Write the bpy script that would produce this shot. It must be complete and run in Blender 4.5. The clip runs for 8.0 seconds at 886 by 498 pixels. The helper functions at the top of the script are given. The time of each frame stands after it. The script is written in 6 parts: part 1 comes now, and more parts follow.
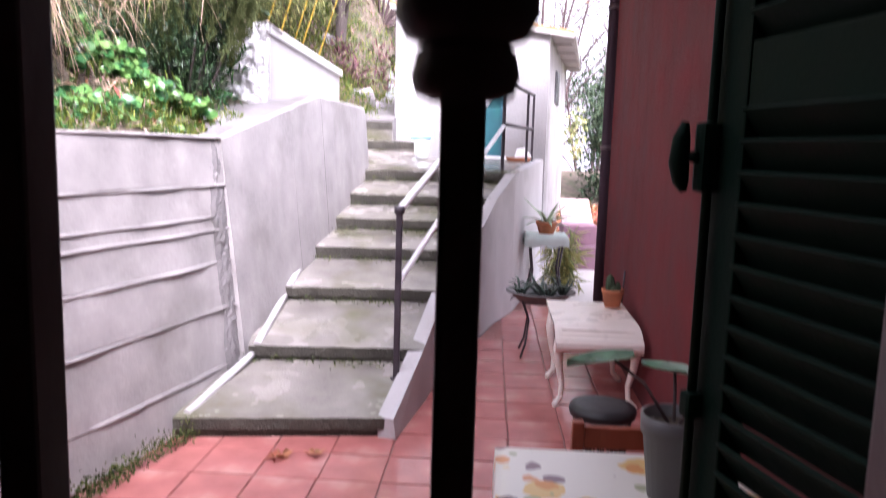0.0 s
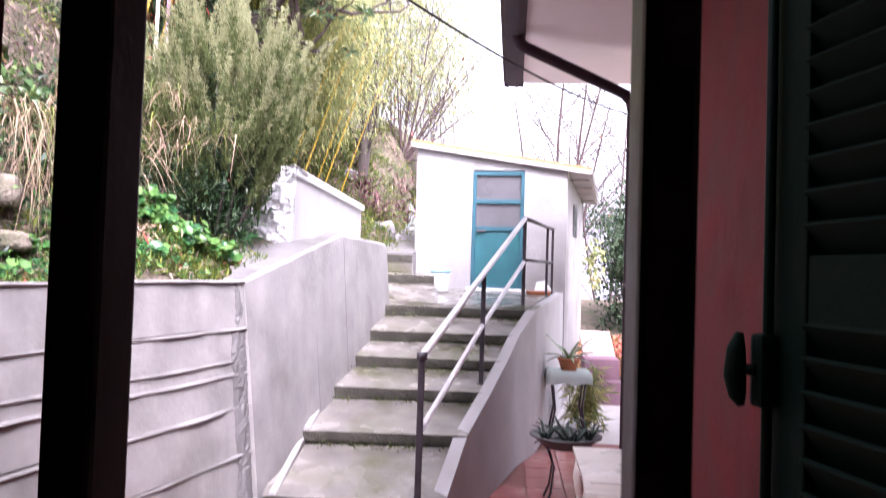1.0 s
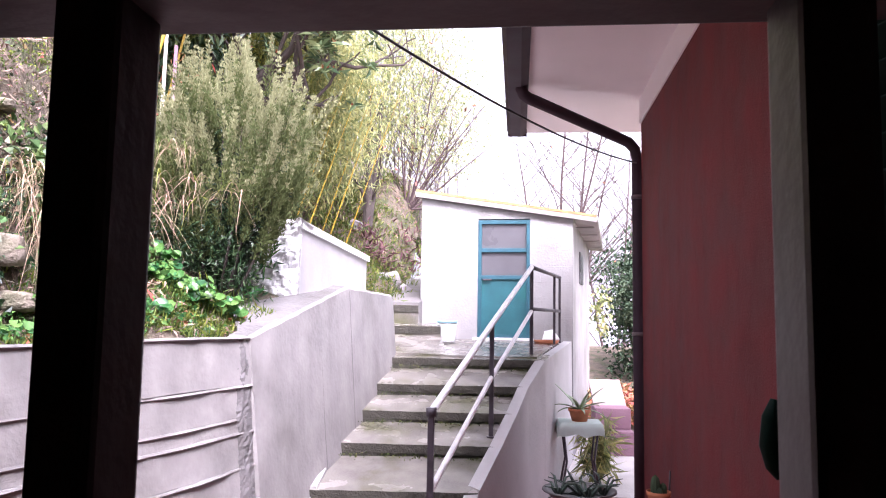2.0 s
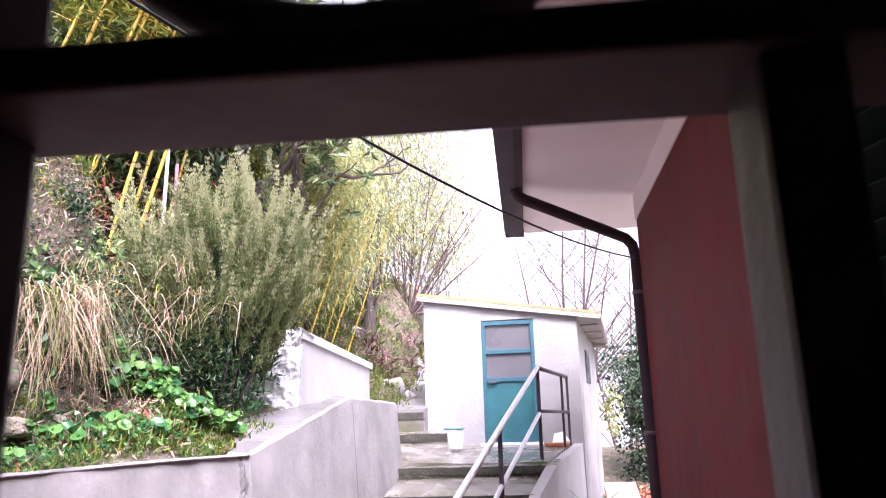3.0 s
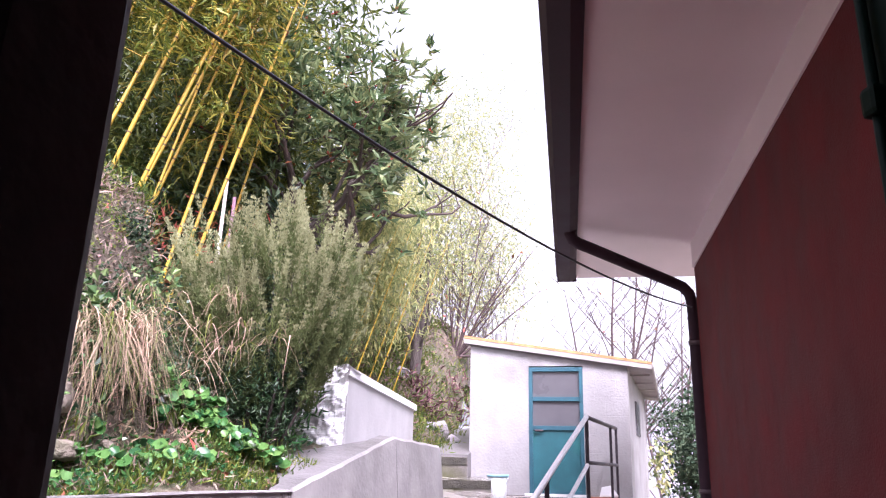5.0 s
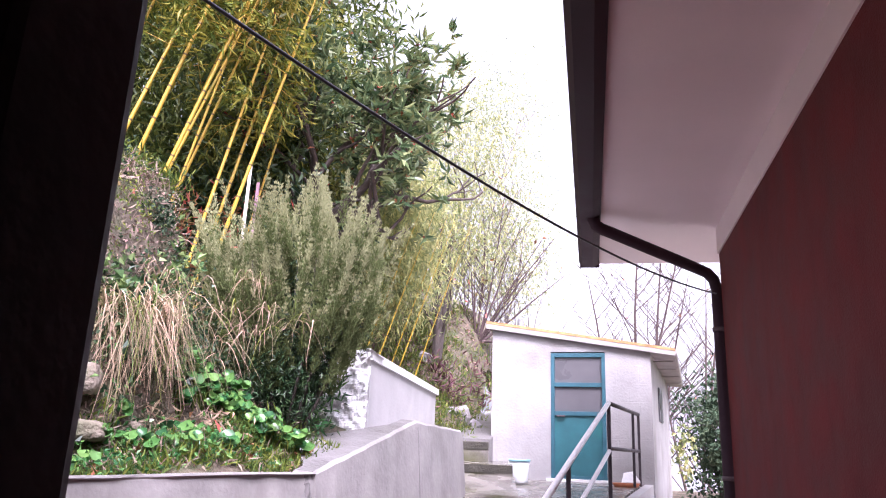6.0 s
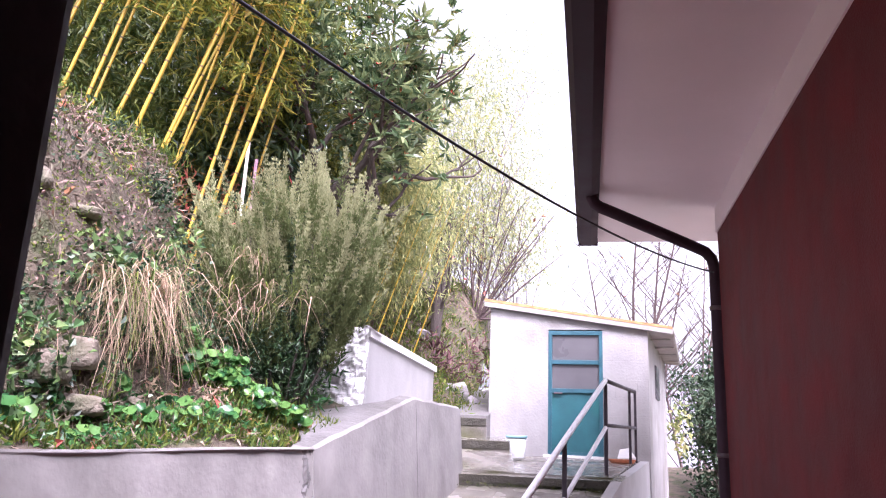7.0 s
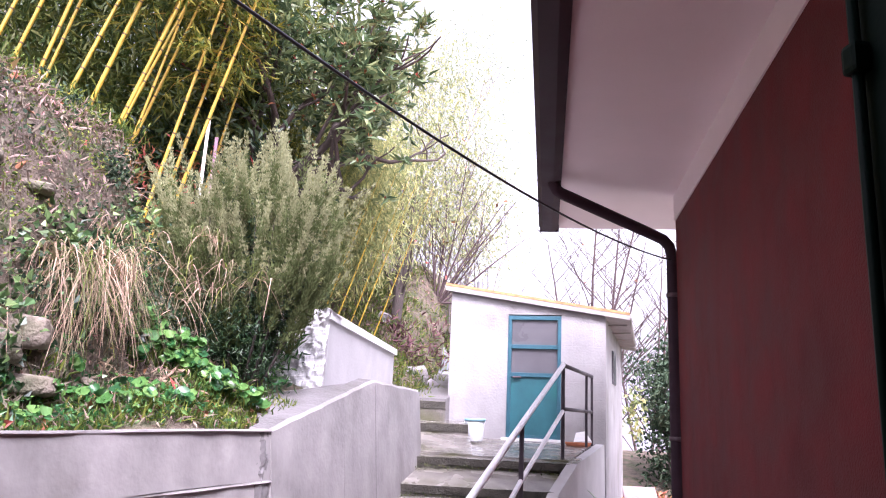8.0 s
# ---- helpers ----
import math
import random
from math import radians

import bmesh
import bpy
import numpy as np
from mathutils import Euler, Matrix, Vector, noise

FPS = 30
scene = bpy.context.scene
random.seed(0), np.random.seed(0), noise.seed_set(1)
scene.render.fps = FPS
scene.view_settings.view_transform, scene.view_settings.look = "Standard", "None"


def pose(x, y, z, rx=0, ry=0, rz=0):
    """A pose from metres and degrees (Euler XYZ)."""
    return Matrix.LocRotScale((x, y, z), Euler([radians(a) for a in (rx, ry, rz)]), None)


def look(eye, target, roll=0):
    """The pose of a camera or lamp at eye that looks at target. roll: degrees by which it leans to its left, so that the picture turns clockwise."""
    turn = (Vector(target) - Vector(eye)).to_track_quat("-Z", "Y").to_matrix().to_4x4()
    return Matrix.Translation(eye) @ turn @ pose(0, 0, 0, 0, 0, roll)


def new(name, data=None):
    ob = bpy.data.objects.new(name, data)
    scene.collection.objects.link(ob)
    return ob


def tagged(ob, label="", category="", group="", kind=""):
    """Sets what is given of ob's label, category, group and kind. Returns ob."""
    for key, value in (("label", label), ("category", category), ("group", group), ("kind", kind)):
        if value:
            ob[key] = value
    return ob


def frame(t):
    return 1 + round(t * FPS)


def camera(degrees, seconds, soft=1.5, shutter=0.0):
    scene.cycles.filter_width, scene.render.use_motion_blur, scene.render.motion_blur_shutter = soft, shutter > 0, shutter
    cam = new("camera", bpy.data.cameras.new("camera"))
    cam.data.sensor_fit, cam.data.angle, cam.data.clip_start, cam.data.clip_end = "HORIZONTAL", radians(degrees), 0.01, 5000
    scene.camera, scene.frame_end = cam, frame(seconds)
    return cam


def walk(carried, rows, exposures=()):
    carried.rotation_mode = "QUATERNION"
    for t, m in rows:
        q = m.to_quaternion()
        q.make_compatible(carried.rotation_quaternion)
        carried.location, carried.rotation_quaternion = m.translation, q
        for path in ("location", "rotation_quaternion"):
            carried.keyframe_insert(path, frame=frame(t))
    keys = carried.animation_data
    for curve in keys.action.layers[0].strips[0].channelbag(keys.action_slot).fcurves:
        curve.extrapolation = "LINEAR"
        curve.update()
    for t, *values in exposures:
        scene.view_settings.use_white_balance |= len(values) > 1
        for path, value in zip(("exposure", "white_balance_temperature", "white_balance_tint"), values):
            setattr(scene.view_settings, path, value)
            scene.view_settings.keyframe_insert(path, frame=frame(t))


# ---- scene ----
# camera and its walk
cam = camera(62.11, 8.0, soft=1.1, shutter=0.4)
PATH = [
    (0.0, pose(0.002, -0.013, 1.498, 82.42, -1.65, 3.69)),
    (0.2, pose(-0.007, -0.012, 1.543, 85.55, -1.54, 3.98)),
    (0.5, pose(-0.020, 0.019, 1.593, 87.61, -1.91, 4.53)),
    (1.0, pose(-0.045, 0.038, 1.630, 91.82, -1.84, 4.96)),
    (1.2, pose(-0.050, 0.050, 1.645, 94.31, -1.46, 5.04)),
    (2.5, pose(-0.072, 0.081, 1.663, 96.68, -0.13, 6.02)),
    (2.9, pose(-0.055, 0.091, 1.669, 103.05, 1.91, 6.06)),
    (3.0, pose(-0.054, 0.105, 1.670, 103.49, 1.46, 5.94)),
    (3.5, pose(-0.046, 0.165, 1.662, 104.50, 1.64, 5.83)),
    (4.0, pose(-0.055, 0.168, 1.660, 106.69, 1.18, 5.28)),
    (4.5, pose(-0.070, 0.167, 1.660, 107.36, 0.13, 4.84)),
    (5.0, pose(-0.098, 0.166, 1.660, 106.88, -1.49, 8.93)),
    (6.5, pose(-0.093, 0.165, 1.660, 104.91, -2.08, 10.68)),
    (7.0, pose(-0.088, 0.166, 1.660, 103.95, -2.31, 10.46)),
    (7.5, pose(-0.086, 0.166, 1.660, 103.31, -2.23, 7.95)),
    (8.0, pose(-0.085, 0.166, 1.660, 102.82, -2.60, 7.38)),
]
walk(cam, PATH, exposures=[(0.0, 2.85, 5950, 27), (1.2, 2.72, 5950, 28), (3.0, 2.65, 5950, 29), (3.6, 2.53, 5900, 30), (4.6, 2.3, 5900, 30), (8.0, 2.38, 5900, 31)])

# ---- light: a white overcast sky and a soft sun behind it ----
world = bpy.data.worlds.new("overcast_sky")
scene.world = world
world.use_nodes = True
wn, wl = world.node_tree.nodes, world.node_tree.links
sky = wn.new("ShaderNodeTexSky")
sky.sky_type, sky.sun_disc = "NISHITA", False
sky.sun_elevation, sky.sun_rotation = radians(50), radians(158)
sky.dust_density, sky.air_density = 6.0, 1.0
pale = wn.new("ShaderNodeHueSaturation")
pale.inputs["Saturation"].default_value = 0.12
wl.new(sky.outputs["Color"], pale.inputs["Color"])
wl.new(pale.outputs["Color"], wn["Background"].inputs["Color"])
wn["Background"].inputs["Strength"].default_value = 0.118
sun = new("sun", bpy.data.lights.new("sun", "SUN"))
sun.data.energy, sun.data.angle, sun.data.color = 1.15, radians(25), (1.0, 0.96, 0.92)
sun.matrix_world = look((3.2, -2, 10.3), (0, 6, 0))


# ---- building helpers ----
def part(name, bm, material, parent=None, label="", smooth=False, extra=()):
    """Links a bmesh as one mesh object, under a thing or part if given."""
    me = bpy.data.meshes.new(name)
    bmesh.ops.recalc_face_normals(bm, faces=bm.faces[:])
    bm.to_mesh(me)
    bm.free()
    for m in (material, *extra):
        me.materials.append(m)
    if smooth:
        me.polygons.foreach_set("use_smooth", [True] * len(me.polygons))
    ob = new(name, me)
    if parent:
        ob.parent = parent
    if label:
        ob["label"] = label
    return ob


def thing(name, label, category, group="", at=(0, 0, 0), kind=""):
    ob = new(name)
    ob.location = at
    ob.empty_display_size = 0.1
    return tagged(ob, label, category, group, kind)


def block(bm, c, size, rz=0.0, bevel=0.0, tilt=0.0, roll=0.0):
    m = Matrix.Translation(c) @ Euler((radians(tilt), radians(roll), radians(rz))).to_matrix().to_4x4() @ Matrix.Diagonal((*size, 1))
    made = bmesh.ops.create_cube(bm, size=1.0, matrix=m)["verts"]
    if bevel:
        edges = list({e for v in made for e in v.link_edges})
        bmesh.ops.bevel(bm, geom=edges, offset=bevel, segments=2, affect="EDGES", profile=0.6)
    return bm


def tube(bm, points, radii, sides=8, cap=True, slot=0):
    """A round tube through points, with a radius for each."""
    if not hasattr(radii, "__len__"):
        radii = [radii] * len(points)
    pts = [Vector(p) for p in points]
    rings, side = [], None
    for i, p in enumerate(pts):
        d = (pts[min(i + 1, len(pts) - 1)] - pts[max(i - 1, 0)]).normalized()
        if side is None:
            side = d.orthogonal().normalized()
        side = (side - d * side.dot(d)).normalized()
        up = d.cross(side)
        rings.append([bm.verts.new(p + radii[i] * (math.cos(a) * side + math.sin(a) * up))
                      for a in (2 * math.pi * k / sides for k in range(sides))])
    for a, b in zip(rings, rings[1:]):
        for k in range(sides):
            f = bm.faces.new((a[k], a[(k + 1) % sides], b[(k + 1) % sides], b[k]))
            f.material_index = slot
            f.smooth = True
    if cap:
        bm.faces.new(rings[0][::-1]).material_index = slot
        bm.faces.new(rings[-1]).material_index = slot
    return bm


def lathe(bm, profile, at=(0, 0, 0), sides=20, slot=0):
    """A turned shape from (radius, height) pairs; radius 0 closes it."""
    at = Vector(at)
    rings = []
    for r, z in profile:
        if r < 1e-5:
            rings.append([bm.verts.new(at + Vector((0, 0, z)))])
        else:
            rings.append([bm.verts.new(at + Vector((r * math.cos(2 * math.pi * k / sides), r * math.sin(2 * math.pi * k / sides), z))) for k in range(sides)])
    for a, b in zip(rings, rings[1:]):
        for k in range(sides):
            n = (k + 1) % sides
            vs = [a[k % len(a)], a[n % len(a)], b[n % len(b)], b[k % len(b)]]
            vs = list(dict.fromkeys(vs))
            if len(vs) > 2:
                f = bm.faces.new(vs)
                f.smooth, f.material_index = True, slot
    return bm


def prism(bm, poly, z0, z1):
    """An upright prism over a plan outline; z0 and z1 are heights, or one height a corner."""
    n = len(poly)
    lo = z0 if hasattr(z0, "__len__") else [z0] * n
    hi = z1 if hasattr(z1, "__len__") else [z1] * n
    a = [bm.verts.new((x, y, z)) for (x, y), z in zip(poly, lo)]
    b = [bm.verts.new((x, y, z)) for (x, y), z in zip(poly, hi)]
    bm.faces.new(a[::-1]), bm.faces.new(b)
    for k in range(n):
        bm.faces.new((a[k], a[(k + 1) % n], b[(k + 1) % n], b[k]))
    return bm


def raw(name, verts, faces, material, parent=None, label="", extra=(), slots=None, smooth=False):
    me = bpy.data.meshes.new(name)
    me.from_pydata(verts, [], faces)
    for m in (material, *extra):
        me.materials.append(m)
    if slots is not None:
        me.polygons.foreach_set("material_index", slots)
    if smooth:
        me.polygons.foreach_set("use_smooth", [True] * len(me.polygons))
    ob = new(name, me)
    if parent:
        ob.parent = parent
    if label:
        ob["label"] = label
    return ob


def leaf_mesh(rng, pos, along, length, width, droop=0.25):
    """Folded pointed leaves: arrays of verts and faces. pos, along: N x 3; length, width: N."""
    n = len(pos)
    along = along / (np.linalg.norm(along, axis=1, keepdims=True) + 1e-9)
    side = np.cross(along, rng.normal(size=(n, 3)))
    side /= np.linalg.norm(side, axis=1, keepdims=True) + 1e-9
    up = np.cross(side, along)
    L, W = length[:, None], width[:, None]
    base = pos
    tip = pos + along * L - up * L * droop
    mid = pos + along * L * 0.45
    left = mid + side * W * 0.5 + up * W * 0.15
    right = mid - side * W * 0.5 + up * W * 0.15
    v = np.stack([base, left, tip, right], 1).reshape(-1, 3)
    i = np.arange(n)[:, None] * 4
    f = np.concatenate([i + [0, 1, 2], i + [0, 2, 3]], 0)
    return v, f


def leaves(name, rng, pos, along, length, width, material, parent=None, label="", droop=0.25):
    v, f = leaf_mesh(rng, pos, along, length, width, droop)
    return raw(name, v.tolist(), f.tolist(), material, parent, label)


# ---- materials ----
def material(name, base, rough=0.8, metal=0.0, vary=0.25, scale=6.0, fine=60.0, bump=0.3, stain=None, stain_at=0.55, island=0.0, spec=0.5, stretch=(1, 1, 1), through_light=0.0, streaks=0.0):
    m = bpy.data.materials.new(name)
    m.use_nodes = True
    n, l = m.node_tree.nodes, m.node_tree.links
    b = n["Principled BSDF"]
    b.inputs["Roughness"].default_value, b.inputs["Metallic"].default_value = rough, metal
    b.inputs["Specular IOR Level"].default_value = spec
    co = n.new("ShaderNodeTexCoord")
    mp = n.new("ShaderNodeMapping")
    mp.inputs["Scale"].default_value = stretch
    l.new(co.outputs["Object"], mp.inputs["Vector"])

    def noise_at(s, detail=5.0):
        t = n.new("ShaderNodeTexNoise")
        t.inputs["Scale"].default_value, t.inputs["Detail"].default_value = s, detail
        l.new(mp.outputs["Vector"], t.inputs["Vector"])
        return t.outputs["Fac"]

    def ramp(src, lo, hi, a, c):
        r = n.new("ShaderNodeMapRange")
        r.inputs["From Min"].default_value, r.inputs["From Max"].default_value = lo, hi
        r.inputs["To Min"].default_value, r.inputs["To Max"].default_value = a, c
        l.new(src, r.inputs["Value"])
        return r.outputs["Result"]

    def mixed(fac, a, c, blend="MIX"):
        x = n.new("ShaderNodeMix")
        x.data_type, x.blend_type = "RGBA", blend
        for sock, v in ((x.inputs["Factor"], fac), (x.inputs["A"], a), (x.inputs["B"], c)):
            if hasattr(v, "is_output"):
                l.new(v, sock)
            else:
                sock.default_value = v
        return x.outputs["Result"]

    big, small = noise_at(scale), noise_at(fine, 3.0)
    col = (*base, 1.0)
    dark = tuple(c * (1 - vary) for c in base) + (1.0,)
    light = tuple(min(1.0, c * (1 + vary)) for c in base) + (1.0,)
    c = mixed(ramp(big, 0.3, 0.7, 0, 1), dark, light)
    c = mixed(ramp(small, 0.35, 0.65, 0, 0.5), c, col)
    if stain:
        c = mixed(ramp(noise_at(scale * 0.45, 8.0), stain_at, stain_at + 0.15, 0, 0.85), c, (*stain, 1.0))
    if streaks:
        mp2 = n.new("ShaderNodeMapping")
        mp2.inputs["Scale"].default_value = (6, 6, 0.5)
        l.new(co.outputs["Object"], mp2.inputs["Vector"])
        t = n.new("ShaderNodeTexNoise")
        t.inputs["Scale"].default_value, t.inputs["Detail"].default_value = 1.0, 4.0
        l.new(mp2.outputs["Vector"], t.inputs["Vector"])
        c = mixed(ramp(t.outputs["Fac"], 0.5, 0.75, 0, streaks), c, tuple(x * 0.55 for x in base) + (1.0,))
    if island:
        g = n.new("ShaderNodeNewGeometry")
        h = n.new("ShaderNodeHueSaturation")
        l.new(c, h.inputs["Color"])
        l.new(ramp(g.outputs["Random Per Island"], 0, 1, 1 - island, 1 + island), h.inputs["Value"])
        l.new(ramp(g.outputs["Random Per Island"], 0, 1, 0.5 + 0.09 * island, 0.5 - 0.09 * island), h.inputs["Hue"])
        c = h.outputs["Color"]
    l.new(c, b.inputs["Base Color"])
    l.new(ramp(big, 0.2, 0.8, max(0.02, rough - 0.12), min(1.0, rough + 0.12)), b.inputs["Roughness"])
    if bump:
        bp = n.new("ShaderNodeBump")
        bp.inputs["Strength"].default_value, bp.inputs["Distance"].default_value = bump, 0.02
        l.new(ramp(small, 0, 1, 0, 1), bp.inputs["Height"])
        bp2 = n.new("ShaderNodeBump")
        bp2.inputs["Strength"].default_value, bp2.inputs["Distance"].default_value = bump, 0.05
        l.new(big, bp2.inputs["Height"])
        l.new(bp.outputs["Normal"], bp2.inputs["Normal"])
        l.new(bp2.outputs["Normal"], b.inputs["Normal"])
    if through_light:
        tr = n.new("ShaderNodeBsdfTranslucent")
        l.new(c, tr.inputs["Color"])
        mx = n.new("ShaderNodeMixShader")
        mx.inputs["Fac"].default_value = through_light
        l.new(b.outputs["BSDF"], mx.inputs[1])
        l.new(tr.outputs["BSDF"], mx.inputs[2])
        l.new(mx.outputs["Shader"], n["Material Output"].inputs["Surface"])
    return m


M = dict(
    iron=material("dark_painted_iron", (0.12, 0.085, 0.095), 0.5, 0.1, 0.3, 25, 200, 0.03),
    shutter=material("green_shutter_paint", (0.0022, 0.012, 0.008), 0.6, 0, 0.25, 9, 90, 0.05, spec=0.1),
    render_red=material("red_wall_render", (0.13, 0.0125, 0.0155), 0.85, 0, 0.35, 3.0, 110, 0.3, stain=(0.098, 0.0095, 0.012), stain_at=0.53, streaks=0.35),
    soffit=material("soffit_paint", (0.88, 0.77, 0.79), 0.85, 0, 0.04, 2.0, 60, 0.04),
    gutter=material("brown_sheet_metal", (0.05, 0.03, 0.04), 0.6, 0.0, 0.2, 6, 80, 0.03, spec=0.12),
    concrete=material("grey_concrete", (0.312, 0.291, 0.287), 0.5, 0, 0.26, 4.5, 30, 0.2, stain=(0.195, 0.18, 0.172), stain_at=0.54, streaks=0.25),
    tread=material("wet_concrete_tread", (0.22, 0.2, 0.182), 0.25, 0, 0.4, 4.0, 70, 0.14, stain=(0.09, 0.09, 0.045), stain_at=0.5),
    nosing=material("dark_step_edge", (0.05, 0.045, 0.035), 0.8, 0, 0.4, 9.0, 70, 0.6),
    whitewall=material("whitewashed_plaster", (0.32, 0.307, 0.31), 0.85, 0, 0.18, 3.0, 40, 0.25, stain=(0.225, 0.21, 0.2), stain_at=0.55, streaks=0.18),
    limewash=material("limewashed_block_wall", (0.46, 0.445, 0.45), 0.85, 0, 0.12, 3.0, 40, 0.14, stain=(0.37, 0.35, 0.345), stain_at=0.54),
    roughwhite=material("rough_white_mortar", (0.86, 0.85, 0.86), 0.9, 0, 0.05, 12.0, 50, 0.2),
    cap=material("white_coping", (0.7, 0.69, 0.69), 0.8, 0, 0.06, 5, 50, 0.3),
    tile=material("terracotta_paving", (0.42, 0.15, 0.135), 0.1, 0, 0.25, 5.0, 60, 0.06, stain=(0.52, 0.3, 0.27), stain_at=0.56),
    grout=material("paving_grout", (0.27, 0.11, 0.095), 0.6, 0, 0.2, 8, 60, 0.3),
    galv=material("weathered_rail_paint", (0.8, 0.78, 0.8), 0.4, 0.0, 0.12, 20, 120, 0.05),
    post=material("dark_post_paint", (0.06, 0.05, 0.06), 0.45, 0.3, 0.3, 20, 120, 0.15),
    teal=material("faded_teal_paint", (0.016, 0.105, 0.125), 0.5, 0, 0.3, 4.0, 60, 0.12, stain=(0.01, 0.135, 0.125), stain_at=0.53),
    tealframe=material("teal_frame_paint", (0.02, 0.092, 0.125), 0.5, 0, 0.2, 8.0, 60, 0.1),
    pane=material("dusty_wired_pane", (0.1, 0.095, 0.105), 0.3, 0, 0.2, 3.0, 120, 0.05),
    yellowtrim=material("ochre_roof_edge", (0.4, 0.235, 0.1), 0.7, 0, 0.4, 12, 60, 0.2),
    roofsheet=material("grey_fibre_roof", (0.36, 0.335, 0.325), 0.85, 0, 0.2, 5, 60, 0.2),
    soil=material("leaf_litter_soil", (0.14, 0.108, 0.082), 0.95, 0, 0.5, 9.0, 70, 0.8, stain=(0.07, 0.085, 0.035), stain_at=0.5),
    grassy=material("mossy_bank", (0.13, 0.15, 0.045), 0.95, 0, 0.5, 6.0, 60, 1.0, stain=(0.2, 0.13, 0.08), stain_at=0.52),
    stone=material("field_stone", (0.22, 0.18, 0.145), 0.9, 0, 0.4, 8.0, 60, 0.6, stain=(0.1, 0.11, 0.06), stain_at=0.54),
    bark=material("tree_bark", (0.075, 0.058, 0.052), 0.95, 0, 0.35, 12, 90, 0.6, stretch=(1, 1, 0.25)),
    palebark=material("pale_bark", (0.22, 0.185, 0.175), 0.95, 0, 0.25, 12, 90, 0.4, stretch=(1, 1, 0.25)),
    twig=material("red_brown_twigs", (0.085, 0.055, 0.055), 0.9, 0, 0.3, 12, 90, 0.3),
    culm=material("yellow_bamboo_culm", (0.43, 0.285, 0.03), 0.35, 0, 0.25, 3, 40, 0.05, stain=(0.22, 0.24, 0.045), stain_at=0.58),
    node=material("dark_bamboo_node", (0.12, 0.08, 0.03), 0.7, 0, 0.2, 20, 60, 0.2),
    bambooleaf=material("bamboo_leaf", (0.2, 0.225, 0.035), 0.5, 0, 0.35, 1.2, 30, 0, island=0.5, through_light=0.4),
    heather=material("heather_needles", (0.15, 0.18, 0.075), 0.8, 0, 0.25, 2.5, 30, 0, island=0.15, through_light=0.3, spec=0.1),
    heathertip=material("heather_flower_tips", (0.33, 0.335, 0.185), 0.8, 0, 0.2, 2.5, 30, 0, island=0.15, through_light=0.35, spec=0.1),
    loquat=material("broad_evergreen_leaf", (0.145, 0.205, 0.095), 0.3, 0, 0.25, 3, 30, 0, island=0.6, through_light=0.35, spec=0.5),
    bud=material("rusty_bud", (0.3, 0.09, 0.04), 0.7, 0, 0.2, 3, 30, 0, island=0.4),
    paleleaf=material("pale_yellow_green_leaf", (0.4, 0.43, 0.185), 0.55, 0, 0.25, 3, 30, 0, island=0.5, through_light=0.5),
    ivy=material("dark_ivy_leaf", (0.06, 0.092, 0.055), 0.7, 0, 0.3, 4, 30, 0, island=0.5, through_light=0.15, spec=0.12),
    broad=material("bright_round_leaf", (0.065, 0.185, 0.05), 0.3, 0, 0.25, 4, 30, 0, island=0.5, through_light=0.25),
    drygrass=material("dry_straw_grass", (0.42, 0.32, 0.215), 0.8, 0, 0.25, 4, 30, 0, island=0.4, through_light=0.3),
    grass=material("green_grass_blade", (0.15, 0.21, 0.04), 0.6, 0, 0.3, 4, 30, 0, island=0.5, through_light=0.35),
    deadleaf=material("fallen_brown_leaf", (0.33, 0.15, 0.07), 0.8, 0, 0.3, 4, 30, 0, island=0.5),
    litterleaf=material("pale_fallen_leaf", (0.27, 0.195, 0.145), 0.85, 0, 0.3, 4, 30, 0, island=0.7),
    cable=material("black_cable_sheath", (0.02, 0.02, 0.025), 0.45, 0, 0.2, 20, 60, 0.05),
    plastic=material("white_plastic", (0.8, 0.82, 0.85), 0.4, 0, 0.05, 8, 60, 0.05),
    blueplastic=material("pale_blue_lid", (0.3, 0.55, 0.65), 0.4, 0, 0.05, 8, 60, 0.05),
    clay=material("terracotta_pot", (0.5, 0.17, 0.08), 0.75, 0, 0.2, 12, 80, 0.3),
    cream=material("cream_lacquered_wood", (0.85, 0.77, 0.7), 0.3, 0, 0.04, 5, 50, 0.03),
    blackplastic=material("black_plastic", (0.02, 0.02, 0.022), 0.5, 0, 0.2, 12, 60, 0.1),
    redwood=material("red_brown_wood", (0.3, 0.07, 0.035), 0.5, 0, 0.25, 6, 70, 0.2, stretch=(1, 1, 0.2)),
    agave=material("striped_agave_leaf", (0.35, 0.45, 0.28), 0.4, 0, 0.3, 20, 60, 0.05),
    dusky=material("dark_succulent_leaf", (0.06, 0.09, 0.07), 0.4, 0, 0.4, 10, 60, 0.05),
    mauve=material("mauve_painted_masonry", (0.3, 0.17, 0.22), 0.85, 0, 0.15, 5, 60, 0.4),
    palepath=material("pale_wet_path", (0.6, 0.57, 0.55), 0.5, 0, 0.15, 4, 60, 0.4),
    plaster=material("dim_room_plaster", (0.62, 0.52, 0.48), 0.9, 0, 0.1, 4, 60, 0.2),
    # haze: pale lilac grey that stands for mist over the far hill
    haze=material("haze_tinted_hillside", (0.15, 0.146, 0.168), 1.0, 0, 0.2, 0.12, 1.5, 0.0, stain=(0.19, 0.185, 0.205), stain_at=0.5),
    moss=material("dark_moss", (0.07, 0.09, 0.03), 0.95, 0, 0.4, 9, 60, 0, island=0.5, spec=0.1),
